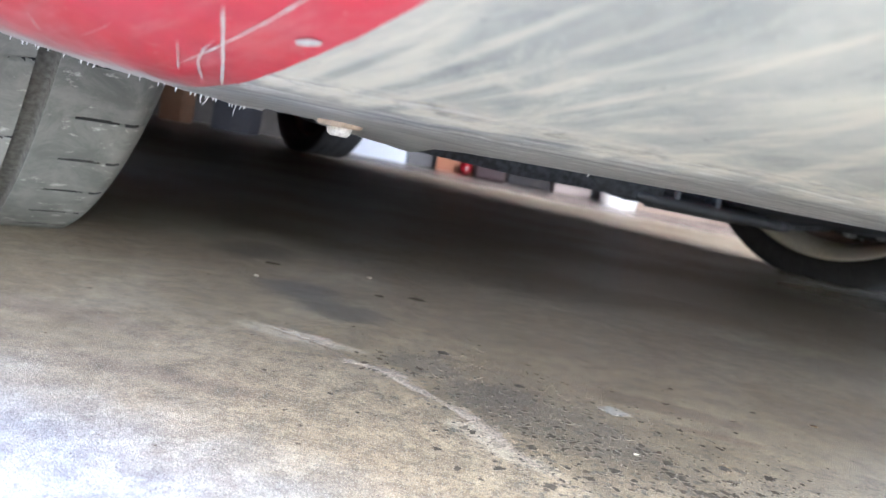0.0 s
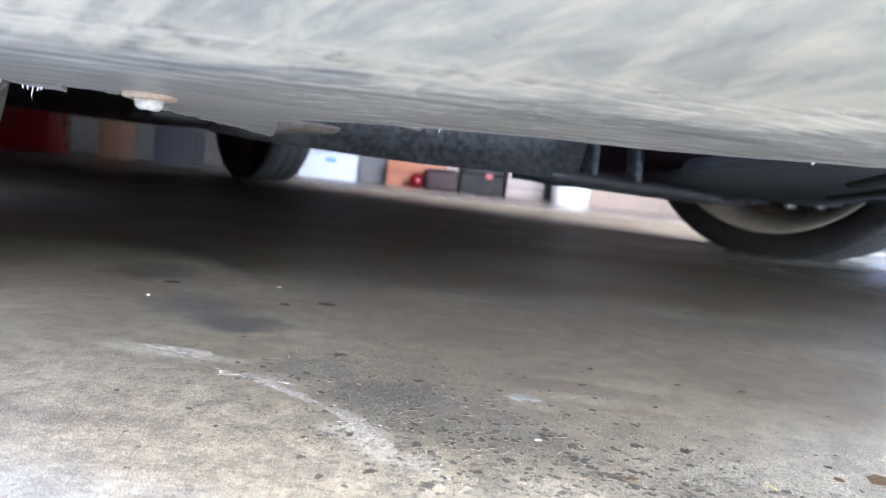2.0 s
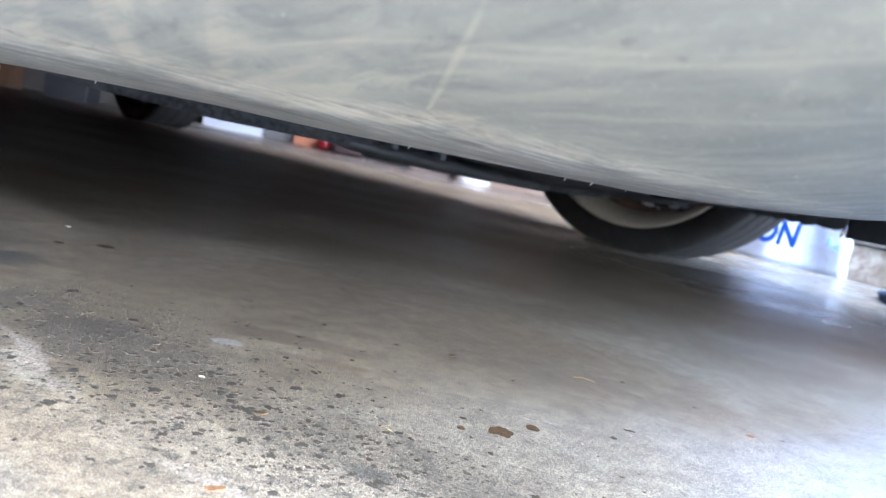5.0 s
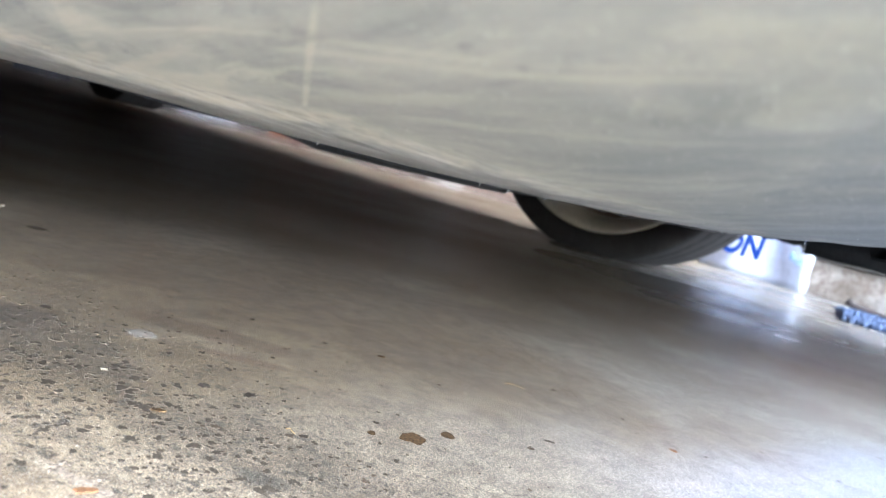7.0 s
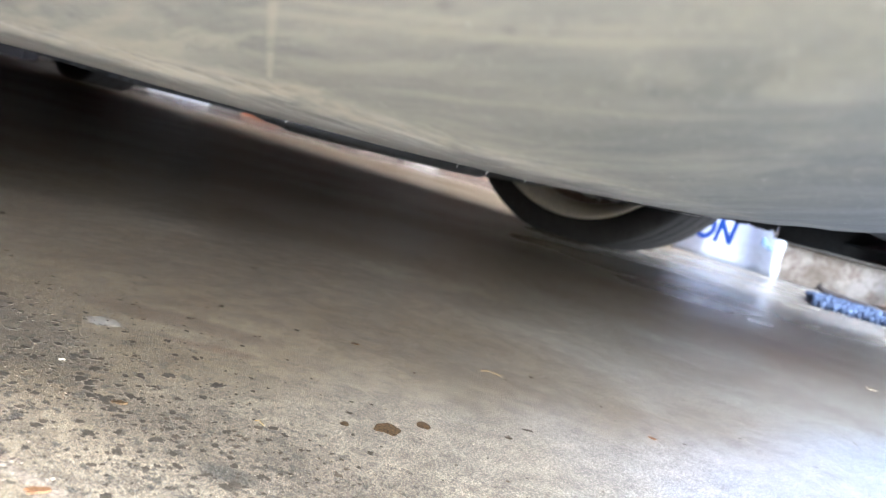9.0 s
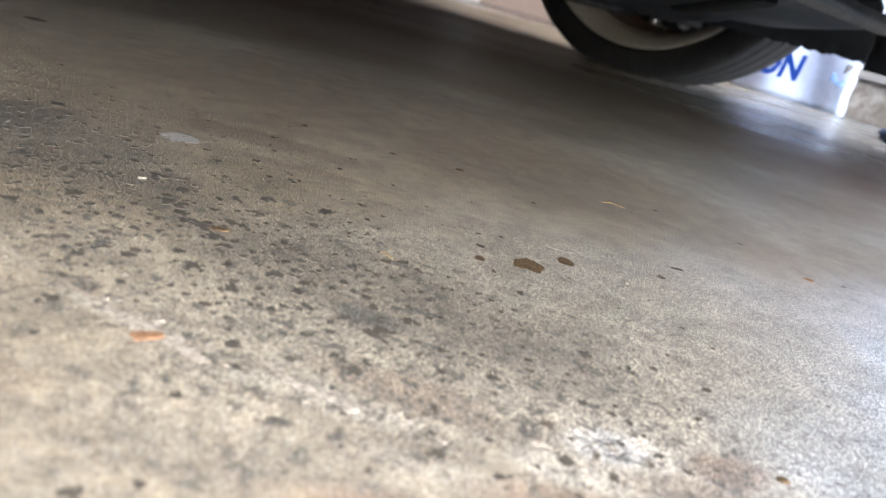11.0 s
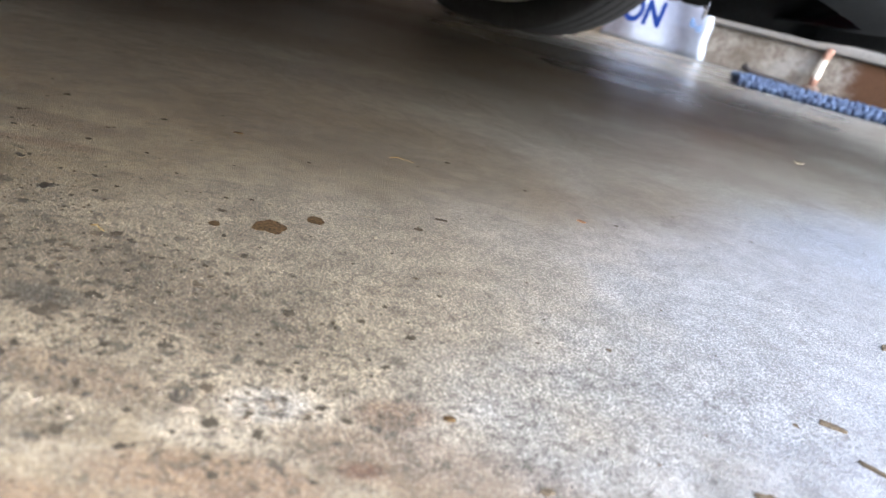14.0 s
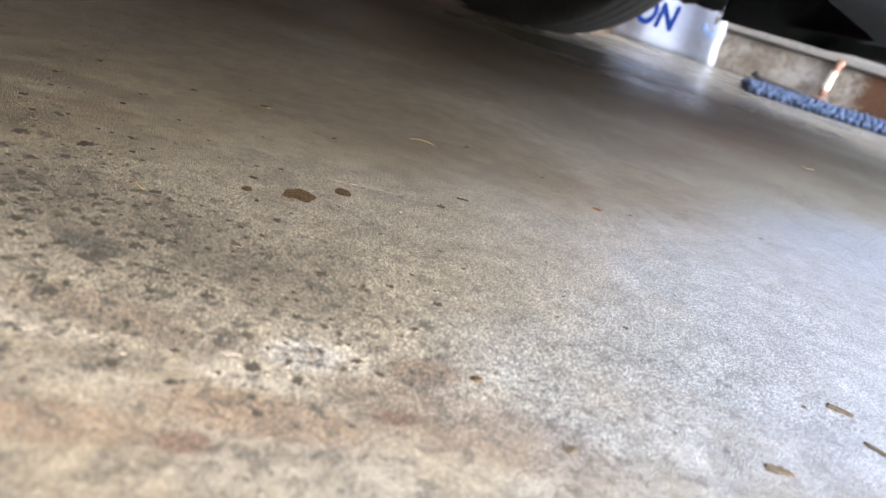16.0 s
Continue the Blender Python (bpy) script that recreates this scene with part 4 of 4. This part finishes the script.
part("bracket", bm, M_BRACKET, tray, "pale rusty bracket")

# smooth panel sloping back towards the far wheel
def panel_height(x, y):
    f = (y + .17) / .85
    back = .06 - .10 * f
    g = max(0.0, (x - back) / (.50 - back))
    return .090 + .016 * f + .036 * g ** 1.4 + .010 * math.exp(-((y - .25 - .3 * x) / .05) ** 2) - .006 * math.exp(-((g - .12) / .06) ** 2)


bm = bmesh.new()
cols = []
for f in np.linspace(0, 1, 26):
    row = []
    for g in np.linspace(0, 1, 16):
        ease = min(1.0, max(0.0, (g - .45) / .25))
        first = -.222 - .10 * ease * ease * (3 - 2 * ease)
        ahead = .05 + .38 * g
        last = .49 - 1.30 * (ahead - .10)
        y = first + (last - first) * f
        back = .06 - .10 * (y + .17) / .85
        x = back + (.43 - back) * g
        row.append(bm.verts.new((x, y, panel_height(x, y))))
    cols.append(row)
for a, b in zip(cols, cols[1:]):
    for j in range(len(a) - 1):
        bm.faces.new((a[j], a[j + 1], b[j + 1], b[j]))
panel = part("splash_panel", bm, M_LINER, car, "smooth blue-grey plastic splash panel")
solid = panel.modifiers.new("thickness", "SOLIDIFY")
solid.thickness, solid.offset = 0.006, 1.0
for (x0, y0), (x1, y1), wide in (((.325, -.100), (.412, -.232), .024), ((.20, .165), (.385, -.085), .034), ((.385, -.165), (.415, -.205), .014)):
    bm = bmesh.new()
    along = Vector((x1 - x0, y1 - y0)).normalized()
    cols = []
    for k in range(13):
        f = k / 12
        half = wide / 2 * min(1, .4 + 6 * f, .4 + 6 * (1 - f))
        x, y = x0 + (x1 - x0) * f, y0 + (y1 - y0) * f
        col = []
        for side, drop in ((-1, -.001), (-.8, .0025), (.8, .0025), (1, -.001)):
            px, py = x - along.y * half * side, y + along.x * half * side
            col.append(bm.verts.new((px, py, panel_height(px, py) - drop)))
        cols.append(col)
    for a, b in zip(cols, cols[1:]):
        for j in range(3):
            bm.faces.new((a[j], a[j + 1], b[j + 1], b[j]))
    bm.faces.new(cols[0]), bm.faces.new(cols[-1][::-1])
    part("slot", bm, M_SIPE, panel, "black drain slot")
bm = bmesh.new()
prev = None
for k in range(21):
    f = k / 20
    x, y = .416 + .014 * f, -.165 + .23 * f
    z = panel_height(x, y) - .002
    col = [bm.verts.new(p) for p in ((x - .003, y, z + .004), (x - .0028, y, z - .001), (x + .002, y, z - .0008), (x + .003, y, z + .012))]
    if prev:
        for j in range(3):
            bm.faces.new((prev[j], prev[j + 1], col[j + 1], col[j]))
    prev = col
flange = part("flange", bm, M_FLANGE, panel, "pale scuffed flange along the panel's edge")
solid = flange.modifiers.new("thickness", "SOLIDIFY")
solid.thickness = 0.002
bm = tube([(-.10, .50, .115), (-.12, .60, .112), (-.135, .70, .115)], .016, 12)
part("lower_arm", bm, M_BLACK, car, "black lower suspension arm")

# body above
part("underbody", block(-3.0, .10, -.62, .60, .195, .60, .02), M_BLACK, car, "black underbody")
for side in (-1, 1):
    bm = bmesh.new()
    outline = [(-3.35, .30)]
    for cx in (-2.62, -.08):
        outline += [(cx + .37 * math.cos(a), .30 + .37 * math.sin(a)) for a in np.linspace(math.pi, 0, 15)]
        if cx < -1:
            outline += [(-2.2, .16), (-.5, .15)]
    outline += [(.24, .16), (.42, .40), (.46, .58), (.2, .72), (-.9, .92), (-3.2, .95), (-3.5, .7)]
    a = [bm.verts.new((x, side * .86, z)) for x, z in outline]
    b = [bm.verts.new((x, side * .80, z)) for x, z in outline]
    bm.faces.new(a), bm.faces.new(b[::-1])
    for k in range(len(a)):
        bm.faces.new((a[k], b[k], b[(k + 1) % len(a)], a[(k + 1) % len(a)]))
    bmesh.ops.recalc_face_normals(bm, faces=bm.faces)
    part("side_panel", bm, M_BODY, car, smooth=False)
bm = bmesh.new()
cols = []
for x, w, z in ((.76, .30, .56), (.62, .62, .62), (.2, .80, .72), (-.9, .82, .93), (-1.5, .66, 1.36), (-2.6, .64, 1.36), (-3.2, .78, .96), (-3.5, .74, .70), (-3.52, .72, .3)):
    cols.append([bm.verts.new((x, s * w, z - .03 * (abs(s) > .9))) for s in (-1, -.95, -.5, 0, .5, .95, 1)])
for a, b in zip(cols, cols[1:]):
    for j in range(6):
        bm.faces.new((a[j], a[j + 1], b[j + 1], b[j]))
bmesh.ops.recalc_face_normals(bm, faces=bm.faces)
top = part("body_top", bm, M_BODY, car)
solid = top.modifiers.new("thickness", "SOLIDIFY")
solid.thickness = 0.01


# ---- things at the back and side ----
def carton(x0, x1, y, deep, high, material, name, label, category, tilt=0.0):
    return thing(name, block(x0, x1, 0, deep, 0, high, .006, wob=.004), material, label, category, pose(0, y, 0, 0, 0, tilt))


def made_of(name, label, category, m, pieces):
    """A thing put together from named blocks: (part name, block, material, label)."""
    ob = empty(name, label, category, m)
    for piece, bm, material, words in pieces:
        part(piece, bm, material, ob, words)
    return ob


made_of("white_carton", "white cardboard box with a small blue mark", "box", pose(-.72, 5.95, 0), (
    ("body", block(0, .44, 0, .30, 0, .19, .005, wob=.003), M_WHITE, ""), ("lid", block(-.006, .446, -.006, .306, .192, .212, .005), M_WHITE, ""),
    ("blue_label", block(.20, .28, -.004, 0, .13, .165, .001), M_PRINT, "small blue printed label")))
carton(-.27, -.06, 6.15, .3, .24, M_GREYBOX, "grey_carton", "plain dark grey box by the back wall", "box")
made_of("open_carton", "open orange-brown cardboard box", "box", pose(-.04, 6.0, 0), (
    ("body", block(0, .44, 0, .25, 0, .17, .005, wob=.003), M_ORANGE, ""), ("flap", block(0, .44, -.02, -.014, .12, .20, .002, pose(0, 0, 0, 10, 0, 0)), M_ORANGE, ""),
    ("flap", block(0, .44, .256, .262, .12, .20, .002), M_ORANGE, "")))
carton(.42, .52, 6.05, .2, .26, M_PALE, "pale_post", "pale upright board by the back wall", "board")
made_of("tool_case", "dark tool case with a red catch", "case", pose(.54, 6.0, 0), (
    ("body", block(0, .34, 0, .3, 0, .15, .01), M_DARKBOX, ""), ("lid", block(0, .34, 0, .3, .153, .21, .012), M_DARKBOX, ""),
    ("catch", block(.20, .25, -.012, -.001, .12, .165, .003), M_REDBOX, "red plastic catch"), ("handle", tube([(.10, .15, .205), (.10, .15, .24), (.24, .15, .24), (.24, .15, .205)], .009, 8), M_DARKBOX, "")))
made_of("crate", "pale pinkish board crate", "crate", pose(.92, 6.05, 0), [
    ("slat", block(0, .30, 0, .2, .002 + .075 * k, .071 + .075 * k, .003, wob=.002), M_PALE, "") for k in range(4)])
carton(1.3, 3.2, 5.55, .08, .45, M_CREAM, "cream_board", "long cream board leaning upright", "board")
made_of("bucket", "white plastic bucket on the floor", "bucket", pose(1.18, 4.95, 0), (
    ("body", lathe([(0, 0), (.115, 0), (.12, .008), (.133, .23), (.128, .235), (0, .237)], 40), M_BUCKET, ""),
    ("rim", lathe([(.130, .222), (.141, .224), (.143, .25), (.13, .262), (.122, .25)], 40, True), M_BUCKET, ""),
    ("handle", tube([(.142 * math.cos(a), -.10 * math.sin(a) - .142 * .02, .235 - .06 * math.sin(a)) for a in np.linspace(0, math.pi, 12)], .003, 6), M_STEEL, "thin wire handle")))
carton(-2.35, -2.0, 4.6, .3, .26, M_REDBOX, "red_crate", "red plastic crate in the shade", "crate")
carton(-1.84, -1.70, 4.9, .25, .30, M_CARD, "brown_carton", "upright brown cardboard box in the shade", "box")
carton(-1.52, -1.27, 4.95, .3, .24, M_SHADE, "grey_sack", "grey folded sack in the shade", "sack")

bm = lathe([(0, 0), (.042, 0), (.054, .010), (.052, .035), (.036, .060), (0, .068)], 32)
thing("red_lamp", bm, M_LAMP, "glossy red round lamp leaning on the box", "lamp", pose(.19, 5.86, .055, 78, 0, 0))
thing("dark_bag", block(-.02, .24, 0, .2, 0, .16, .03, wob=.01), M_MAROON, "small dark bag slumped on the floor", "bag", pose(.27, 5.75, 0))

# the white printed sack against the plinth
bm = bmesh.new()
bmesh.ops.create_grid(bm, x_segments=26, y_segments=18, size=0.5)
for v in bm.verts:
    u, h = v.co.x, v.co.y + 0.5
    v.co = Vector((u * .355 - .0325 + .03 * h * h * (u > .3) + .006 * noise.noise((h * 9, u, 3)), .012 * math.sin(u * 9 + h * 3) + .05 * h * h + .007 * noise.noise((u * 7, h * 7, 2)) + .004 * abs(noise.noise((u * 16 + h * 9, h * 5, 4))), h * .42))
sack = empty("printed_sack", "white plastic sack with blue print, against the plinth", "sack", pose(1.58, 2.04, 0, 0, 0, -62))
face = part("film", bm, M_BAG, sack)
solid = face.modifiers.new("thickness", "SOLIDIFY")
solid.thickness = 0.03


def lettering(text, size, at, parent):
    curve = bpy.data.curves.new("print", "FONT")
    curve.body, curve.size, curve.extrude, curve.offset, curve.shear = text, size, 0.0008, 0.0035, 0.12
    tmp = new("print", curve)
    me = bpy.data.meshes.new_from_object(tmp.evaluated_get(bpy.context.evaluated_depsgraph_get()))
    bpy.data.objects.remove(tmp)
    me.materials.append(M_BLUE)
    ob = new("print", me)
    ob.parent, ob.matrix_basis = parent, at
    return tagged(ob, label="blue printed letters")


lettering("ON", .10, pose(-.129, -.034, .062, 90, 0, 0) @ Matrix.Diagonal((.86, 1, 1, 1)), sack)
for k, (x, z, wide, high) in enumerate(((.098, .098, .007, .024), (.109, .094, .004, .022), (.117, .096, .008, .006), (.121, .086, .004, .018), (.130, .088, .005, .02))):
    part("small_print", block(x, x + wide, -.036, -.030, z - .012, z - .012 + high, .001), M_PRINT, sack, "small pale blue print")

# blue rug rolled along the plinth
bm = bmesh.new()
rng = random.Random(21)
cols = []
for k in range(120):
    x = .015 + 1.5 * k / 119
    col = []
    for q in range(20):
        a = math.pi * q / 19
        y, z = -.71 - .115 * math.cos(a), .014 * math.sin(a) ** .5
        col.append(bm.verts.new((x, y, max(0, z + .005 * noise.noise((x * 7, 0, 0)) * math.sin(a)))))
    cols.append(col)
for a, b in zip(cols, cols[1:]):
    for q in range(19):
        bm.faces.new((a[q], b[q], b[q + 1], a[q + 1]))
bm.faces.new(cols[0]), bm.faces.new(cols[-1][::-1])
# its looped pile, in rows
for row in range(10):
    a = math.pi * (row + .5) / 10
    y0, z0 = -.71 - .118 * math.cos(a), .012 * math.sin(a) ** .5
    for k in range(82):
        x = .018 + .0125 * k + rng.uniform(-.003, .003) + .006 * (row % 2)
        p = Vector((x, y0 + rng.uniform(-.004, .004), z0))
        r = rng.uniform(.0055, .0085)
        lean = Vector((rng.uniform(-.4, .4), -math.cos(a) * .8, .5 + .5 * math.sin(a))).normalized()
        side = lean.orthogonal().normalized()
        third = lean.cross(side)
        tip = bm.verts.new(p + lean * r * 1.7)
        ring = [bm.verts.new(p + lean * r * (.7 + rng.uniform(-.2, .3)) + (side * math.cos(t) + third * math.sin(t)) * r * rng.uniform(.8, 1.1)) for t in np.linspace(0, 2 * math.pi, 7)[:-1]]
        foot = [bm.verts.new(p - lean * .004 + (side * math.cos(t) + third * math.sin(t)) * r * .6) for t in np.linspace(0, 2 * math.pi, 7)[:-1]]
        for j in range(6):
            bm.faces.new((tip, ring[j], ring[(j + 1) % 6]))
            bm.faces.new((ring[j], foot[j], foot[(j + 1) % 6], ring[(j + 1) % 6]))
bmesh.ops.recalc_face_normals(bm, faces=bm.faces)
for v in bm.verts:
    v.co.z = max(v.co.z, .0)
rug = thing("rug", bm, M_RUG, "folded dark blue woollen rug on the floor", "rug", WALL_AT)
bm = tube([(.268, -.045, .0), (.272, -.038, .03), (.276, -.03, .07), (.282, -.024, .10), (.288, -.02, .118)], .0105, 14)
for v in bm.verts:
    v.co += .0025 * noise.noise_vector(v.co * 70)
thing("rusty_pipe", bm, M_PIPE, "short rusty pipe stub with flaking white paint", "pipe", WALL_AT)
bm = lathe([(.010, 0), (.024, 0), (.026, .006), (.018, .012), (.011, .014)], 20)
for v in bm.verts:
    v.co += .003 * noise.noise_vector(v.co * 80)
thing("pipe_collar", bm, M_RUST, "crumbling rusty collar at the foot of a pipe", "collar", WALL_AT @ pose(.268, -.045, 0))
bm = tube([(.03, -.60, .034), (.045, -.60, .026), (.08, -.59, .022), (.13, -.585, .020), (.18, -.58, .014)], .008, 8, .5)
for v in bm.verts:
    v.co += .003 * noise.noise_vector(v.co * 50)
thing("twig", bm, M_DARKBOX, "dark brown twig lying on the rug's edge", "twig", WALL_AT)


# ---- marks and litter on the floor ----
def spots(name, material, label, rows, thick=.00008, ragged=.28):
    for x, y, rx, ry, turn in rows:
        bm = bmesh.new()
        blot(bm, 0, 0, rx * .9, ry * .9, radians(turn), thick, ragged, sides=26 if rx > .0015 else 0)
        thing(name, bm, material, label, "stain", pose(x, y, 0), group=name + "s on the floor", smooth=False)


spots("oil_spot", M_OIL, "dark brown dried oil spot on the concrete", [(.1737, .2188, .0054, .0062, -25), (.1884, .2279, .0032, .0038, -20), (.158, .2172, .0018, .0022, 0)], ragged=.16)
spots("dark_spot", M_SPOT, "small dark dried spot on the concrete", [
    (-.0205, .4457, .0060, .0055, 0), (-.0437, .4337, .0035, .0034, 0), (.0293, .2919, .0026, .0026, 0), (-.0039, .3242, .0036, .0032, 5),
    (.1153, .2336, .0020, .0022, 0), (.0983, .2343, .0022, .0025, 0), (.1234, .1638, .0020, .0020, 0), (.2349, .2415, .0025, .0012, -15), (-.12, .477, .006, .005, 0)])
spots("dark_spot", M_SPOT, "small dark dried spot beside the floor crack", [
    (.111, .220, .0017, .002, 0), (.087, .200, .0024, .0025, 0), (.101, .183, .0024, .0025, 0), (.108, .181, .0016, .0015, 0), (.123, .174, .0015, .0018, 0), (.114, .181, .0011, .0015, 0), (.106, .187, .0015, .0016, 0),
    (.093, .210, .0016, .002, 0), (.116, .167, .002, .0015, 0), (.121, .162, .0018, .002, 0), (.105, .147, .0014, .0015, 0), (.134, .150, .0012, .001, 0), (.160, .209, .0008, .0012, 0), (.132, .169, .0011, .001, 0),
    (.155, .160, .001, .001, 0), (.163, .156, .0007, .0007, 0), (.159, .185, .001, .001, 0), (.151, .112, .0011, .0013, 0)], ragged=.4)
spots("dark_spot", M_SPOT, "dark dried spatter spot on worn concrete", [
    (.028, .190, .0026, .0025, 0), (.084, .206, .0031, .0026, 0), (.114, .232, .0017, .0022, 0), (.054, .245, .002, .0026, 0), (.047, .228, .0019, .0023, 0), (.076, .229, .0021, .0026, 0), (.084, .181, .0021, .002, 0),
    (.071, .181, .0018, .0016, 0), (.062, .178, .0016, .0016, 0), (.068, .238, .0019, .0018, 0), (.103, .204, .0013, .0018, 0), (.108, .198, .0014, .0015, 0), (.117, .185, .0013, .0015, 0), (.130, .170, .0017, .002, 0),
    (.053, .212, .0024, .002, 0), (.026, .220, .0021, .0025, 0), (.035, .235, .002, .0023, 0), (.065, .202, .0017, .0015, 0)], ragged=.4)
spots("mortar_flake", M_MORTAR, "flat pale flake of mortar in the floor crack", [
    (-.029, .278, .0078, .004, -25), (-.043, .281, .004, .003, -20), (-.063, .309, .0075, .0055, -15), (-.078, .314, .006, .004, 0), (.000, .246, .005, .003, -45), (.013, .223, .006, .0045, -50), (.0885, .1435, .003, .0012, -30)], .00012, .45)
spots("pale_scuff", M_DUST, "pale rubbed patch on the concrete", [(.0689, .2805, .007, .0065, 0)], .00008)
spots("pale_scuff", M_DUST, "pale rubbed scratch on the concrete", [(.193, .2383, .006, .0008, -10), (.205, .2362, .006, .0006, -4), (.199, .2395, .004, .0005, -25)], .00006, .6)
spots("leaf_bit", M_LEAF, "small curled bit of dry leaf", [(.3012, .2581, .0020, .0010, -40), (.0803, .1482, .0028, .0014, 30)], .0005, .3)
spots("leaf_bit", M_PALESPOT, "flat torn bit of dead leaf", [(.2963, .1237, .0034, .0012, -45), (.2545, .1002, .0030, .0014, -30), (.3659, .1658, .0036, .0018, 10), (.2069, .1048, .0016, .0008, 0), (.2931, .1066, .0045, .0006, -60)], .0007, .4)
spots("brown_crumb", M_OIL, "small brown crumb on the concrete", [(.1736, .317, .0022, .0013, 10), (.088, .2045, .0024, .0014, 0), (.196, .1265, .0015, .001, 0)], .0004, .3)
spots("pale_chip", M_CHIP, "small pale chip of mortar", [(.640, .4832, .006, .004, 0), (.0652, .232, .0012, .0009, 0), (-.0558, .4921, .0018, .0012, 0), (-.118, .425, .0013, .001, 0), (.205, .218, .0005, .0004, 0)], .0007, .4)

# mortar that fills the long crack
CRACK = [(-.087, .311), (-.064, .302), (-.052, .290), (-.044, .283), (-.029, .277), (-.021, .266), (-.008, .254), (.005, .240), (.012, .228), (.019, .213), (.029, .200), (.038, .185), (.049, .175), (.060, .166),
         (.073, .156), (.082, .150), (.089, .144), (.098, .147), (.106, .139), (.116, .134), (.125, .130), (.134, .128), (.150, .129), (.165, .130)]
WIDTH = [.001, .0015, .0008, .0012, .0045, .0028, .0032, .0045, .005, .0045, .0006, .0005, .0006, .0006, .0018, .003, .001, .0008, .0014, .0022, .003, .0018, .0010, .0012]
crack = empty("crack_filler", "pale broken mortar filling a long floor crack", "mortar")
total = len(CRACK) - 1
for first, last in ((0, 3.3), (3.4, 6.2), (6.25, 9.1), (9.15, 10.6), (11.2, 12.9), (13.4, 16.1), (17.0, 19.2)):
    bm = bmesh.new()
    prev = None
    steps = int((last - first) * 45)
    for k in range(steps + 1):
        u = first + (last - first) * k / steps
        x, y = float(np.interp(u, range(total + 1), [p[0] for p in CRACK])), float(np.interp(u, range(total + 1), [p[1] for p in CRACK]))
        half = .75 * float(np.interp(u, range(total + 1), WIDTH)) * (1 + .9 * noise.noise((u * 2.3, 1, 0)) + .6 * noise.noise((u * 9, 2, 0)))
        half = max(.0002, half * min(1, .2 + 4 * k / steps, .2 + 4 * (1 - k / steps)))
        x += .0014 * noise.noise((u * 3, 8, 0)) + .0005 * noise.noise((u * 14, 8, 0))
        y += .0014 * noise.noise((u * 3, 5, 0)) + .0005 * noise.noise((u * 14, 5, 0))
        n2 = Vector((.62, .78))
        high = .00012 + .00012 * half / .003
        near = half * (1 + 1.3 * noise.noise((u * 13, 4, 1)) + .4 * noise.noise((u * 31, 4, 2)))
        far = half * (1 + 1.3 * noise.noise((u * 13, 7, 1)) + .4 * noise.noise((u * 31, 7, 2)))
        col = [bm.verts.new((x + n2.x * d, y + n2.y * d, z)) for d, z in ((-near, .0001), (-.8 * near, high * .8), (.1 * half, high * (1 + .6 * noise.noise((u * 27, 1, 4)))), (.8 * far, high * .7), (far, .0001))]
        if prev:
            for q in range(4):
                bm.faces.new((prev[q], col[q], col[q + 1], prev[q + 1]))
        prev = col
    part("mortar_piece", bm, M_MORTAR, crack)

# dark flecks strewn along the crack
rng = random.Random(11)
bm, pale = bmesh.new(), bmesh.new()
way = [(-.02, .300), (.02, .262), (.05, .232), (.085, .200), (.12, .172), (.155, .150), (.20, .125)]
for k in range(1500):
    u = min(5.4, max(0, rng.gauss(2.5, 1.5)))
    q = int(u)
    x = way[q][0] + (way[q + 1][0] - way[q][0]) * (u - q)
    y = way[q][1] + (way[q + 1][1] - way[q][1]) * (u - q)
    off = rng.gauss(0.0, .020 if k % 3 else .05)
    x, y = x + .6 * off + rng.gauss(0, .008), y + .8 * off + rng.gauss(0, .006)
    r = min(.0013, .00025 + rng.expovariate(1 / .00032))
    blot(bm if k % 5 else pale, x, y, r * rng.uniform(.7, 1.3), r * rng.uniform(.8, 1.5), rng.uniform(-.8, .8), .00003 + .0000001 * k, .45, 0, 16)
for k in range(330):
    x, y = rng.uniform(-.28, .50), rng.uniform(.08, .5)
    r = min(.0012, .0002 + rng.expovariate(1 / .00028))
    blot(pale if k % 2 else bm, x, y, r * 1.0, r * 1.1, rng.uniform(-.8, .4), .00003 + .0000001 * k, .5, 0, 9)
thing("dark_flecks", bm, M_SPOT, "dark dried flecks spattered over the concrete", "stain", kind="stuff", smooth=False)

thing("brown_flecks", pale, M_PALESPOT, "faint brown flecks spattered over the concrete", "stain", kind="stuff", smooth=False)

# crumbs of mortar strewn along the crack
bm = bmesh.new()
for k in range(200):
    u = rng.uniform(0, total) if k % 3 else rng.choice((1.2, 4.3, 8.2, 15, 19.6, 22.4)) + rng.gauss(0, .7)
    u = min(total, max(0, u))
    x = float(np.interp(u, range(total + 1), [p[0] for p in CRACK])) + rng.gauss(0, .0026 + .003 * (k % 4 == 0))
    y = float(np.interp(u, range(total + 1), [p[1] for p in CRACK])) + rng.gauss(0, .0022 + .003 * (k % 4 == 0))
    r = min(.0014, .0002 + rng.expovariate(1 / .0003))
    blot(bm, x, y, r * rng.uniform(.8, 1.4), r * rng.uniform(.8, 1.3), rng.uniform(-1, .6), .00005 + .05 * r * rng.random(), .6, 0, 9)
thing("mortar_crumbs", bm, M_MORTAR, "pale crumbs of mortar along the crack", "mortar", kind="stuff")

# straws and fibres
for x, y, turn, long in ((.2405, .3100, -12, .0105), (.1293, .2048, -40, .004)):
    bm = tube([(-long / 2, 0, .0006), (-long / 6, .0006, .0012), (long / 6, -.0003, .0010), (long / 2, 0, .0005)], .00016, 6, .7)
    thing("straw", bm, M_STRAW, "thin dry straw lying on the concrete", "straw", pose(x, y, 0, 0, 0, turn), group="straws on the floor")
